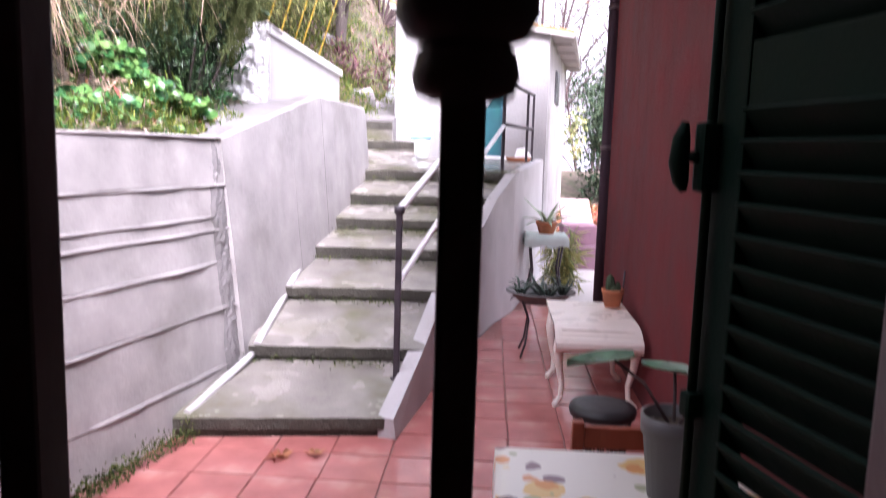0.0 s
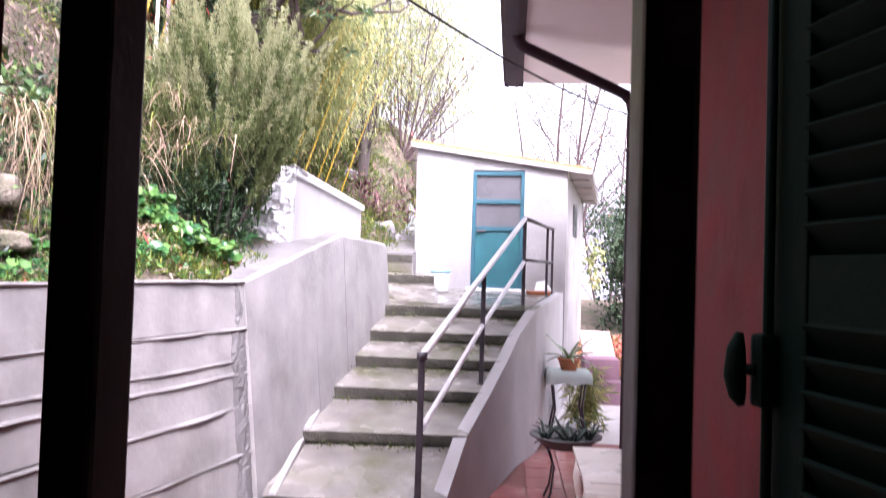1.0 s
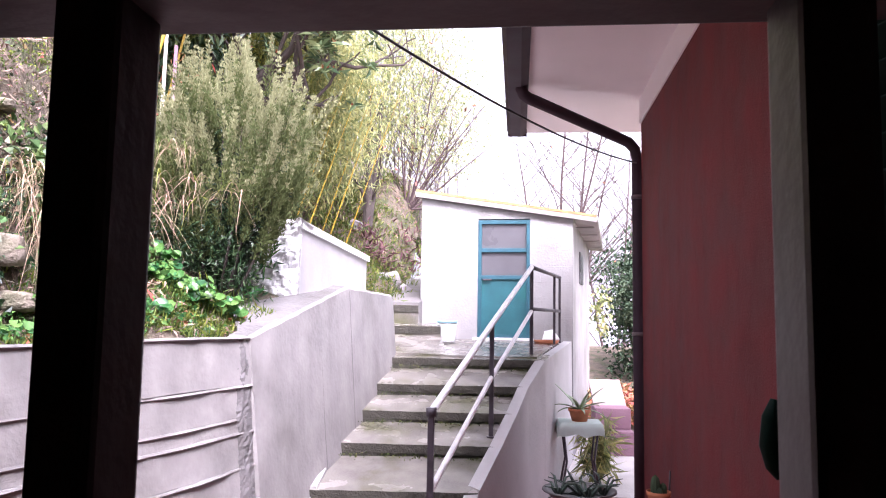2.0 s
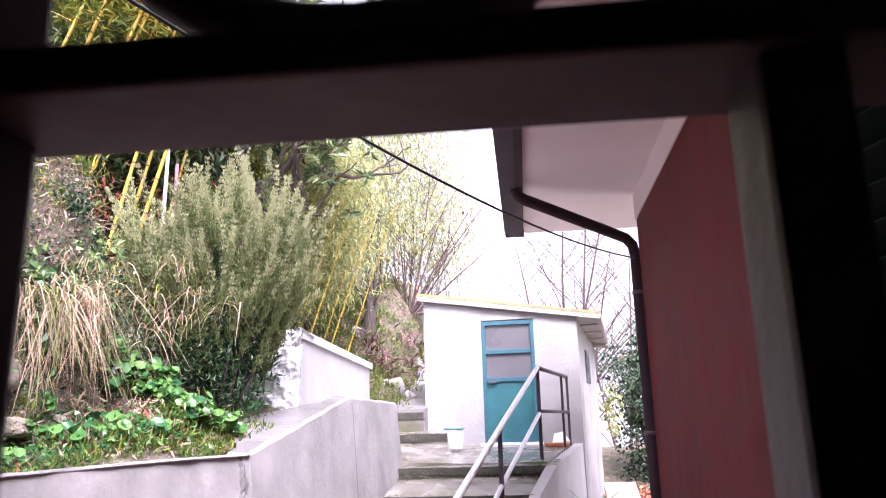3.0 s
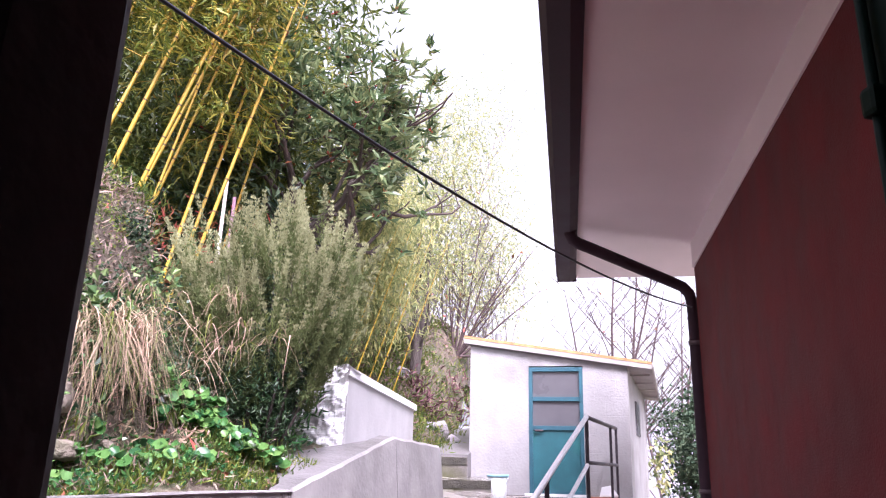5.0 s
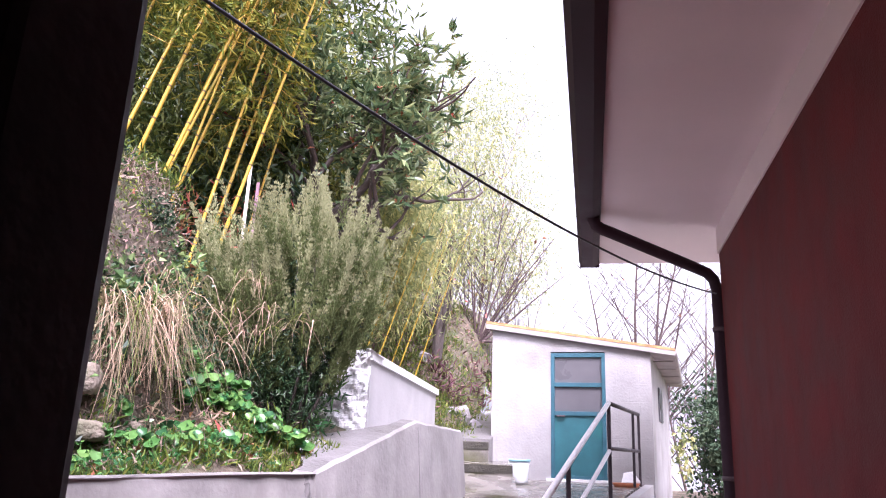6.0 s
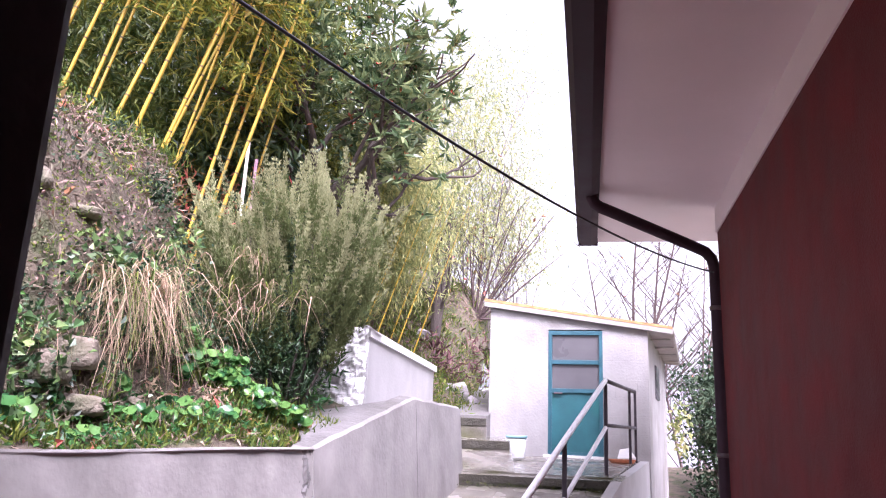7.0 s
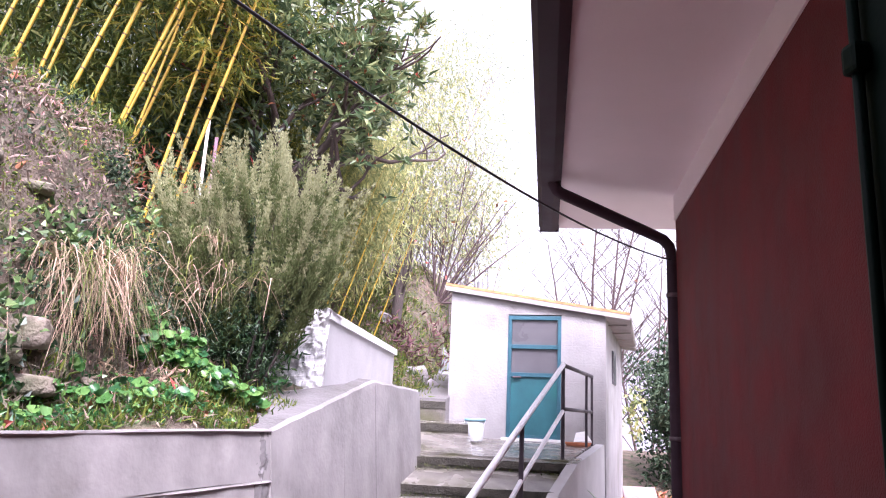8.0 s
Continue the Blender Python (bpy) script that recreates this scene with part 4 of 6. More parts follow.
def grass_tussock(at, size, n, seed, label="arching tussock of pale dry grass on the bank", mat="drygrass", green=0.2):
    """Long blades that rise and hang over; each blade is a bent strip."""
    r = np.random.default_rng(seed)
    t = thing("grass_tussock", label, "grass tussock", "dry tussocks", at)
    for name, mt, count in (("dry_tuft", M[mat], int(n * (1 - green))), ("green_tuft", M["grass"], int(n * green))):
        verts, faces = [], []
        for i in range(count):
            a = r.uniform(-2.9, 1.3)
            out = Vector((math.cos(a), math.sin(a), 0))
            L = size * r.uniform(0.35, 1.25)
            w = r.uniform(0.0022, 0.0056)
            side = out.cross(Vector((0, 0, 1)))
            p = Vector((r.normal() * 0.09 * size * 2, r.normal() * 0.09 * size * 2, 0))
            rise = r.uniform(0.05, 0.6)
            sway = r.normal() * 0.35
            base = len(verts)
            steps = 5
            for k in range(steps + 1):
                s = k / steps
                q = p + side * L * sway * s * s + out * L * 0.55 * math.sin(s * 1.35) + Vector((0, 0, L * (rise * math.sin(s * 2.2) - 0.95 * s ** 2.2)))
                ww = w * (1 - 0.85 * s)
                verts += [tuple(q - side * ww), tuple(q + side * ww)]
            faces += [(base + 2 * k, base + 2 * k + 1, base + 2 * k + 3, base + 2 * k + 2) for k in range(steps)]
        tagged(raw(name, verts, faces, mt, t), kind="stuff")
    return t


for k, (x, y, size, n) in enumerate(((-2.5, 3.66, 0.5, 680), (-2.53, 3.85, 0.46, 430), (-2.5, 3.47, 0.34, 200), (-2.6, 4.05, 0.36, 90), (-2.5, 3.05, 0.24, 60), (-2.62, 4.3, 0.32, 50))):
    grass_tussock((x, y, hill(x, y) + 0.02), size, n, 60 + k)
# thin straw tufts lodged in the front of the heather
for k, (x, y, z) in enumerate(((-2.5, 4.56, 2.55), (-2.4, 4.55, 2.42), (-2.3, 4.52, 2.5), (-2.36, 4.5, 2.3), (-2.2, 4.54, 2.36), (-2.08, 4.55, 2.52), (-2.0, 4.56, 2.4), (-2.12, 4.55, 2.68), (-1.86, 4.6, 2.46), (-2.26, 4.52, 2.72), (-2.55, 4.5, 2.4), (-2.42, 4.48, 2.2))):
    grass_tussock((x, y, z), 0.27, 17, 90 + k, "loose tuft of pale straw caught in the heather", "drygrass", 0.25)


def stone(name, label, at, size, seed, rz=0.0, mat="stone"):
    bm = bmesh.new()
    bmesh.ops.create_icosphere(bm, subdivisions=3 if name == "stone" else 2, radius=1.0)
    for v in bm.verts:
        d = 1 + (0.22 if name == "stone" else 0.45) * noise.noise(v.co * 1.3 + Vector((seed, 0, 0))) + 0.08 * noise.noise(v.co * 4 + Vector((0, seed, 0)))
        m = max(abs(v.co.x), abs(v.co.y), abs(v.co.z)) ** 0.55
        v.co = Vector((v.co.x * size[0], v.co.y * size[1], v.co.z * size[2])) * d / m
    ob = part(name, bm, M[mat], smooth=name == "stone")
    ob.matrix_world = pose(*at, 0, 0, rz)
    return tagged(ob, label, "stone", "bank stones")


for k, (x, y, z, size, rz, mt) in enumerate(((-2.44, 3.25, 1.95, (0.13, 0.1, 0.08), 20, "stone"), (-2.42, 3.07, 1.87, (0.09, 0.09, 0.08), 70, "stone"), (-2.38, 3.24, 1.71, (0.14, 0.09, 0.05), 30, "stone"), (-2.4, 3.62, 1.72, (0.11, 0.08, 0.055), 10, "stone"), (-2.66, 3.1, 2.77, (0.07, 0.06, 0.05), 50, "stone"), (-2.6, 3.38, 2.68, (0.09, 0.08, 0.028), 35, "stone"))):
    stone("stone", "rough brown field stone set in the bank", (x, y, z), size, k * 3.1, rz, mt)
for k, (at, size, mt) in enumerate((((-1.78, 9.95, hill(-1.78, 9.95) + 0.03), (0.2, 0.13, 0.14), "palestone"), ((-1.56, 10.1, hill(-1.56, 10.1) + 0.06), (0.2, 0.05, 0.13), "palestone"), ((-2.42, 10.9, hill(-2.42, 10.9) + 0.05), (0.16, 0.12, 0.12), "palestone"))):
    stone("rock", "pale grey rock slab beside the climbing path", at, size, 20 + k * 2.3, k * 51, mt)


def heather_bush():
    """A tall tree heather: a leafy body coloured dark for shade, all round it slim upright plumes with pale tips."""
    b = thing("heather_bush", "tall feathery green tree heather with pale tips", "bush", at=(-2.12, 5.0, 1.7))
    r = np.random.default_rng(11)
    bm = bmesh.new()
    pos, along, tips, tipdir = [], [], [], []

    def plume(foot, top, width, pale):
        axis = (top - foot) / np.linalg.norm(top - foot)
        steps = max(7, int(np.linalg.norm(top - foot) / 0.019))
        for k in range(steps):
            s = (k + r.uniform()) / steps
            c = foot + (top - foot) * s
            w = width * (1.03 - s) ** 0.5 * (0.5 + 0.5 * min(1.0, s * 4)) + 0.003
            out = r.normal(size=(12, 3)) * [1, 1, 0.5]
            p = c + out * w * 0.55
            if s + r.normal() * 0.08 > pale:
                tips.append(p), tipdir.append(out * 0.45 + axis * 1.3)
            else:
                pos.append(p), along.append(out * 0.55 + axis * 1.2)

    def crest(x):
        """Height of the crown over its foot, with its spires."""
        return 1.2 + 0.72 * math.exp(-((x - 0.15) / 0.13) ** 2) + 0.5 * math.exp(-((x + 0.1) / 0.16) ** 2) + 0.6 * math.exp(-((x - 0.48) / 0.1) ** 2) + 0.34 * math.exp(-((x + 0.42) / 0.2) ** 2) + 0.15 * math.exp(-((x + 0.66) / 0.1) ** 2)

    def girth(z):
        """Half width of the crown at a height."""
        return 0.2 + 0.41 * math.sin(min(1.0, max(0.0, (z - 0.15) / 0.8)) * math.pi / 2)

    # plumes that make the top
    for i in range(170):
        a, q = r.uniform(0, 2 * math.pi), math.sqrt(r.uniform())
        x, y = 0.6 * q * math.cos(a) - 0.02, 0.4 * q * math.sin(a)
        high = crest(x) - 0.06 - 0.3 * (y / 0.4) ** 2 - abs(r.normal()) * 0.16
        length = r.uniform(0.34, 0.6)
        lean = np.array([0.18 * x + r.normal() * 0.07, 0.2 * y + r.normal() * 0.07, 1.0])
        top = np.array([x, y, high])
        plume(top - lean * length, top, 0.019, r.uniform(0.25, 0.55))
    # spires that stand out of the top
    for x, high in ((0.15, 1.97), (0.17, 1.9), (0.02, 1.76), (-0.12, 1.72), (0.3, 1.7), (0.48, 1.82), (0.42, 1.64), (-0.27, 1.58), (-0.4, 1.6), (-0.56, 1.46)):
        y0 = r.uniform(-0.2, 0.1)
        for k in range(6):
            top = np.array([x + r.normal() * 0.03, y0 + r.normal() * 0.03, high - 0.05 * k - abs(r.normal()) * 0.04])
            plume(top - np.array([0.12 * x + r.normal() * 0.08, r.normal() * 0.08, 1.0]) * r.uniform(0.4, 0.6), top, 0.017, r.uniform(0.2, 0.45))
    # plumes all over the sides, darker and shorter towards the foot
    for i in range(360):
        a = r.uniform(-math.pi, 0.0) if i % 4 else r.uniform(0.0, math.pi)
        z = 0.28 + 1.15 * r.uniform() ** 0.8
        g = girth(z) * r.uniform(0.85, 1.03)
        foot = np.array([g * math.cos(a), 0.66 * g * math.sin(a), z])
        if z > crest(foot[0]) - 0.15:
            continue
        length = r.uniform(0.18, 0.42)
        top = foot + np.array([0.35 * math.cos(a) + r.normal() * 0.16, 0.3 * math.sin(a) + r.normal() * 0.16, 1.0]) * length
        plume(foot, top, 0.019, (0.5 if top[2] > 1.15 else 0.72 if top[2] > 0.85 else 0.95) + r.uniform(-0.1, 0.1))
    # limbs
    for i in range(26):
        a = 2 * math.pi * i * 0.618
        q = math.sqrt((i + 0.5) / 26)
        x, y = 0.56 * q * math.cos(a), 0.36 * q * math.sin(a)
        tube(bm, [(0.1 * math.cos(a), 0.1 * math.sin(a), -0.05), (0.7 * x, 0.7 * y, 0.5), (x, y, crest(x) - 0.3)], [0.014, 0.009, 0.003], 5)
    part("branchwork", bm, M["bark"], b)
    # inner body: a darker leaf colour stands in for the shade
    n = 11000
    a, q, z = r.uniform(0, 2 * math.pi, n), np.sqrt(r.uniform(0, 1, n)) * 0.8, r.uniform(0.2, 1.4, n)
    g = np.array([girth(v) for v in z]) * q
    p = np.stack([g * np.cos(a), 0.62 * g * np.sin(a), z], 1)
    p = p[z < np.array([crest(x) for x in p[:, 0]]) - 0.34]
    leaves("inner_foliage", r, p, r.normal(size=p.shape) + [0, 0, 0.7], r.uniform(0.03, 0.06, len(p)), r.uniform(0.009, 0.016, len(p)), M["duskleaf"], b, "inner foliage coloured dark for shade")
    p, d = np.concatenate(pos), np.concatenate(along)
    leaves("foliage", r, p, d, r.uniform(0.02, 0.036, len(p)), r.uniform(0.006, 0.010, len(p)), M["heather"], b, droop=0.05)
    p, d = np.concatenate(tips), np.concatenate(tipdir)
    leaves("tip_foliage", r, p, d, r.uniform(0.016, 0.03, len(p)), r.uniform(0.005, 0.008, len(p)), M["heathertip"], b, "pale flowering tips", droop=0.05)


heather_bush()
# dark-coloured foliage for the shade under the heather, and weeds beside the lumpy wall
scatter("shrub_base", "foliage under the heather, coloured dark for its shaded hollow", "shrub", clumps(np.array([(-2.6 + 0.05 * i, 4.78 + 0.05 * (i % 5), 1.85 + 0.12 * (i % 4)) for i in range(13)]), 420, 0.1), 0.05, 0.012, M["duskleaf"], lift=0.05)
scatter("lance_leaf_weeds", "bright lance-shaped weeds at the foot of the mortar face", "weeds", clumps(np.array([(-1.98 + 0.012 * i, 5.05 + 0.05 * i, 1.72 + 0.07 * i) for i in range(7)]), 30, 0.06), 0.09, 0.017, M["broad"], up=0.9, lift=0.02)

# ---- bamboo ----
def bamboo_culm(at, lean, height, radius, seed, tall_bend=0.8):
    r = random.Random(seed)
    c = thing("bamboo", "leaning yellow bamboo culm with dark nodes", "bamboo", "bamboo grove", at)
    bm = bmesh.new()
    pts, n = [], int(height / 0.15)
    for i in range(n + 1):
        s = i / n
        z = height * s
        pts.append(Vector((lean[0] * z + 0.02 * tall_bend * z * z * lean[0], lean[1] * z, z - 0.25)))
    rad = [radius * (1 - 0.75 * (i / n) ** 1.5) for i in range(n + 1)]
    tube(bm, pts, rad, 8)
    part("culm", bm, M["culm"], c)
    bm = bmesh.new()
    for i in range(1, n, 2):
        d = (pts[i + 1] - pts[i - 1]).normalized() * 0.008
        tube(bm, [pts[i] - d, pts[i], pts[i] + d], [rad[i] * 1.03, rad[i] * 1.16, rad[i] * 1.03], 8, cap=False)
    tagged(part("node_banding", bm, M["node"], c), kind="stuff")
    return [Vector(at) + p for p in pts]


culms = []
spots = [(-3.62, 5.75), (-3.52, 5.85), (-3.7, 6.1), (-3.92, 5.35), (-4.0, 5.42), (-4.12, 5.22), (-4.3, 5.1), (-4.42, 5.0), (-4.5, 5.15), (-3.78, 5.55), (-4.05, 5.8), (-4.6, 4.85), (-4.75, 4.75), (-4.9, 4.95), (-3.75, 6.9), (-4.3, 5.9),  (-2.75, 8.6), (-2.95, 8.7), (-2.55, 8.9), (-2.7, 9.2), (-2.4, 9.4)]
for k, (x, y) in enumerate(spots):
    r = random.Random(100 + k)
    lean = (0.2 + r.uniform(-0.03, 0.1), 0.06 + r.uniform(-0.06, 0.06))
    thin = y > 8
    zz = min(hill(x, y), 3.0) - (0.1 if not thin else 0.0)
    culms.append(bamboo_culm((x, y, zz), lean if not thin else (0.32, 0.0), (5.4 + r.uniform(-0.6, 0.8) - (1.0 if x > -3.66 else 0.0)) if not thin else 2.6, (0.0165 + r.uniform(-0.004, 0.004)) if not thin else 0.010, 300 + k))

# side branches and leaves of the grove
bpos, bdir = [], []
bm = bmesh.new()
for pts in culms:
    n = len(pts)
    for i in range(int(n * 0.46), n):
        if rng.uniform() > (0.35 + 0.5 * i / n):
            continue
        for _ in range(2):
            a = rng.uniform(0, 2 * math.pi)
            d = Vector((math.cos(a), math.sin(a), rng.uniform(-0.05, 0.4)))
            L = rng.uniform(0.4, 0.95)
            p0 = pts[i]
            p1 = p0 + d * L * 0.6
            p2 = p0 + d * L + Vector((0, 0, -0.12 * L))
            if p2.x > -2.3 - 0.43 * (p2.y - 5.5):
                continue
            tube(bm, [p0, p1, p2], [0.004, 0.003, 0.0015], 4, cap=False)
            for s in (0.35, 0.5, 0.62, 0.74, 0.86, 1.0):
                c = np.array(p0.lerp(p2, s))
                m = 7
                bpos.append(c + rng.normal(size=(m, 3)) * 0.06)
                bdir.append(rng.normal(size=(m, 3)) * 0.7 + np.array([d.x * 0.6, d.y * 0.6, -0.45]))
tagged(part("bamboo_twigs", bm, M["culm"]), "thin yellow side twigs of the bamboo grove", "bamboo twigs", kind="stuff")
p, d = np.concatenate(bpos), np.concatenate(bdir)
keep = p[:, 0] < -2.3 - 0.43 * (p[:, 1] - 5.5)      # the grove ends where the evergreen tree begins
p, d = p[keep], d[keep]
tagged(leaves("bamboo_foliage", rng, p, d, rng.uniform(0.08, 0.17, len(p)), rng.uniform(0.012, 0.024, len(p)), M["bambooleaf"]), "narrow yellow-green bamboo leaves of the grove", "bamboo foliage", kind="stuff")


def cloud(n, boxes, per=26, radius=0.22):
    """Leaf places in clumps spread through some boxes (x0, x1, y0, y1, z0, z1, weight)."""
    out = []
    total = sum(b[6] for b in boxes)
    for b in boxes:
        m = max(1, int(n * b[6] / total / per))
        c = np.stack([rng.uniform(b[0], b[1], m), rng.uniform(b[2], b[3], m), rng.uniform(b[4], b[5], m)], 1)
        out.append(clumps(c, per, radius))
    return np.concatenate(out)


def hanging(name, label, category, pts, length, width, mat, down=0.6):
    n = len(pts)
    along = rng.normal(size=(n, 3)) * 0.6 + np.array([0.15, -0.1, -down])
    return tagged(leaves(name, rng, pts, along, length * rng.uniform(0.6, 1.3, n), width * rng.uniform(0.7, 1.2, n), mat), label, category, kind="stuff")


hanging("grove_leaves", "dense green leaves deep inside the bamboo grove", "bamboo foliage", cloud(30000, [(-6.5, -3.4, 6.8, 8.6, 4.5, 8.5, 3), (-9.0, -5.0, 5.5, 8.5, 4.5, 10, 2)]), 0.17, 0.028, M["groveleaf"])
# leaf backing whose dark colour stands for the shaded gaps between culms
hanging("grove_thicket", "leafy backing between the bamboo culms, coloured dark for shade", "thicket", cloud(9000, [(-6.0, -3.2, 7.3, 8.4, 2.7, 4.6, 1)], 24, 0.25), 0.16, 0.05, M["duskleaf"])
hanging("thicket_litter", "brown dead bamboo leaves lodged in the thicket", "dead leaves", cloud(2600, [(-6.0, -3.2, 6.6, 7.4, 2.6, 4.2, 1)], 10, 0.2), 0.12, 0.018, M["deadleaf"])
# added backing that closes sky gaps, in the shade-darkened leaf colour
hanging("far_leaves", "leaf backing behind the bamboo grove, coloured dark for shade", "foliage", cloud(26000, [(-10.5, -3.6, 9.6, 12.5, 3.2, 10.5, 4), (-5.0, -3.5, 8.0, 9.4, 3.2, 4.4, 0.4)], 20, 0.35), 0.24, 0.06, M["groveleaf"])
hanging("hanging_leaves", "fine hanging green bamboo leaves under the evergreen tree", "bamboo foliage", cloud(13000, [(-3.9, -3.0, 8.7, 9.7, 3.5, 5.2, 1.3), (-4.6, -3.3, 8.2, 9.2, 5.0, 7.5, 0.9)], 18, 0.2), 0.14, 0.02, M["bambooleaf"], down=0.9)
hanging("feathery_leaves", "pale feathery yellow-green leaves above the slope", "foliage", cloud(38000, [(-3.3, -2.15, 8.9, 9.9, 3.6, 5.2, 2.6), (-3.3, -2.6, 9.0, 9.8, 3.2, 4.0, 0.5), (-3.5, -2.3, 9.6, 11.4, 4.0, 6.0, 2.4), (-2.9, -1.5, 11.0, 13.0, 4.6, 8.0, 1.4), (-3.6, -2.6, 9.0, 10.4, 5.0, 6.4, 1.0)], 16, 0.25), 0.105, 0.014, M["paleleaf"], down=0.9)


# ---- trees ----
def grow(bm, p, d, length, radius, depth, r, tips, bend=0.18, up=0.1, sides=6, split=(2, 3), spread=0.55, shrink=0.72, thin=0.6):
    pts, rad = [p.copy()], [radius]
    q = p.copy()
    for k in range(4):
        d = (d + Vector((r.gauss(0, bend), r.gauss(0, bend), r.gauss(0, bend) + up * 0.3))).normalized()
        q = q + d * length / 4
        pts.append(q.copy())
        rad.append(radius * (1 - 0.35 * (k + 1) / 4))
    tube(bm, pts, rad, max(4, sides), cap=False)
    if depth == 0:
        tips.append((q, d))
        return
    for k in range(r.randint(*split)):
        nd = (d + Vector((r.gauss(0, spread), r.gauss(0, spread), r.gauss(0, spread) * 0.7 + up))).normalized()
        start = pts[-1] if k == 0 else pts[r.randint(2, 4)]
        grow(bm, start, nd, length * shrink * r.uniform(0.8, 1.15), radius * thin, depth - 1, r, tips, bend, up, sides - 1, split, spread, shrink, thin)


def broadleaf_tree():
    t = thing("evergreen_tree", "broad-leaved evergreen tree with rusty buds", "tree", at=(0, 0, 0))
    r = random.Random(5)
    bm, tips = bmesh.new(), []
    base = Vector((-3.55, 8.0, 2.9))
    tube(bm, [base + Vector((0, 0, -0.4)), base + Vector((0.15, 0, 0.5)), base + Vector((0.35, -0.05, 1.1))], [0.14, 0.12, 0.1], 10)
    fork = base + Vector((0.35, -0.05, 1.1))
    for d in ((0.9, -0.1, 0.35), (0.75, 0.1, 0.7), (0.5, -0.25, 1.0), (0.25, 0.1, 1.1), (-0.1, -0.2, 1.0), (0.8, -0.25, 0.12), (0.6, 0.0, 0.85)):
        grow(bm, fork, Vector(d).normalized(), 1.0, 0.055, 3, r, tips, 0.16, 0.12, 7, (2, 3), 0.5, 0.74)
    part("trunk", bm, M["bark"], t)
    pos, along, bp, bd = [], [], [], []
    for q, d in tips:
        if q.z < (4.75 if q.x < -2.6 else 4.45) or q.x > -1.7:
            continue
        for j in range(8):
            c = np.array(q) + rng.normal(size=3) * 0.22
            m = 9
            a = rng.normal(size=(m, 3)) * [1, 1, 0.6] + np.array(d) * 0.7
            pos.append(np.repeat(c[None], m, 0) + rng.normal(size=(m, 3)) * 0.02)
            along.append(a)
            if rng.uniform() < 0.4:
                bp.append(np.repeat(c[None], 5, 0))
                bd.append(rng.normal(size=(5, 3)) + np.array([0, 0, 1.0]))
    p, a = np.concatenate(pos), np.concatenate(along)
    leaves("crown", rng, p, a, rng.uniform(0.11, 0.19, len(p)), rng.uniform(0.034, 0.052, len(p)), M["loquat"], t, droop=0.3)
    p, a = np.concatenate(bp), np.concatenate(bd)
    tagged(leaves("bud", rng, p, a, rng.uniform(0.03, 0.06, len(p)), rng.uniform(0.025, 0.04, len(p)), M["bud"], t, "rusty red buds"), kind="stuff")


broadleaf_tree()


def bare_tree(at, stems, seed, mat, label, radius=0.03, side=0.42, every=0.3, wide=1.0, leafy=0, thin=0.004):
    """Straight slim stems (dx, dy, dz from the foot), each with long rising side branches and twigs."""
    t = thing("bare_tree", label, "tree", "bare winter trees", at)
    r = random.Random(seed)
    bm, tips = bmesh.new(), []

    def shoot(p, d, length, rad, depth):
        pts, q = [p.copy()], p.copy()
        n = 6 if depth == 2 else 4
        for k in range(n):
            d = (d + Vector((r.gauss(0, 0.05), r.gauss(0, 0.05), r.gauss(0, 0.03) + (0.05 if depth < 2 else 0.0)))).normalized()
            q = q + d * length / n
            pts.append(q.copy())
        tube(bm, pts, [rad * (1 - 0.8 * k / n) for k in range(n + 1)], (6, 4, 3)[2 - depth] if depth else 3, cap=False)
        tips.append(q)
        if depth == 0:
            return
        s = 0.22 if depth == 2 else 0.3
        while s < 0.97:
            k = min(n - 1, int(s * n))
            at_s = pts[k].lerp(pts[k + 1], s * n - k)
            a = r.choice((0.0, math.pi)) + r.gauss(0, 0.7)
            out = Vector((math.cos(a) * wide, math.sin(a) * 0.7, r.uniform(0.25, 0.8))) + d * 0.5
            shoot(at_s, out.normalized(), length * side * (1.15 - 0.75 * s) * r.uniform(0.6, 1.2), max(thin, rad * (1 - 0.7 * s) * 0.55), depth - 1)
            s += every / length * (1.0 if depth == 2 else 0.55) * r.uniform(0.6, 1.4)

    for dx, dy, dz in stems:
        v = Vector((dx, dy, dz))
        shoot(Vector((0.06 * dx, 0.06 * dy, -0.35)), v.normalized(), v.length, radius * r.uniform(0.7, 1.1), 2)
    part("trunk", bm, mat, t)
    if leafy:
        pos = np.array([tuple(r.choice(tips)) for _ in range(leafy)]) + rng.normal(size=(leafy, 3)) * 0.04
        leaves("withered_foliage", rng, pos, rng.normal(size=pos.shape) - [0, 0, 0.6], rng.uniform(0.06, 0.12, leafy), rng.uniform(0.03, 0.06, leafy), M["deadleaf"], t, "few withered leaves")


r = random.Random(77)
bare_tree((-1.85, 12.2, 3.85), [(0.17 * k + r.uniform(-0.15, 0.1), r.uniform(-0.5, 0.5), 1.5 + r.uniform(0, 0.9) + 0.04 * k * (6 - k)) for k in range(-2, 11)], 21, M["twig"], "pale multi-stemmed bare tree above the shed", 0.024, 0.4, 0.3, 0.8, 26, 0.006)
for k, (x, y, z) in enumerate(((-2.6, 13.4, 3.9), (-2.2, 13.0, 3.6), (-1.75, 13.6, 3.3), (-1.3, 14.2, 3.0), (-2.9, 14.2, 4.0), (-0.9, 14.8, 2.6))):
    bare_tree((x, y, z), [(r.uniform(-0.5, 0.6), r.uniform(-0.4, 0.4), r.uniform(3.4, 5.4) - 0.5 * k * (k != 4)) for _ in range(5)], 40 + k, M["palebark"], "slim pale bare trees on the slope", 0.022, 0.3, 0.24, 0.7, 0, 0.006)
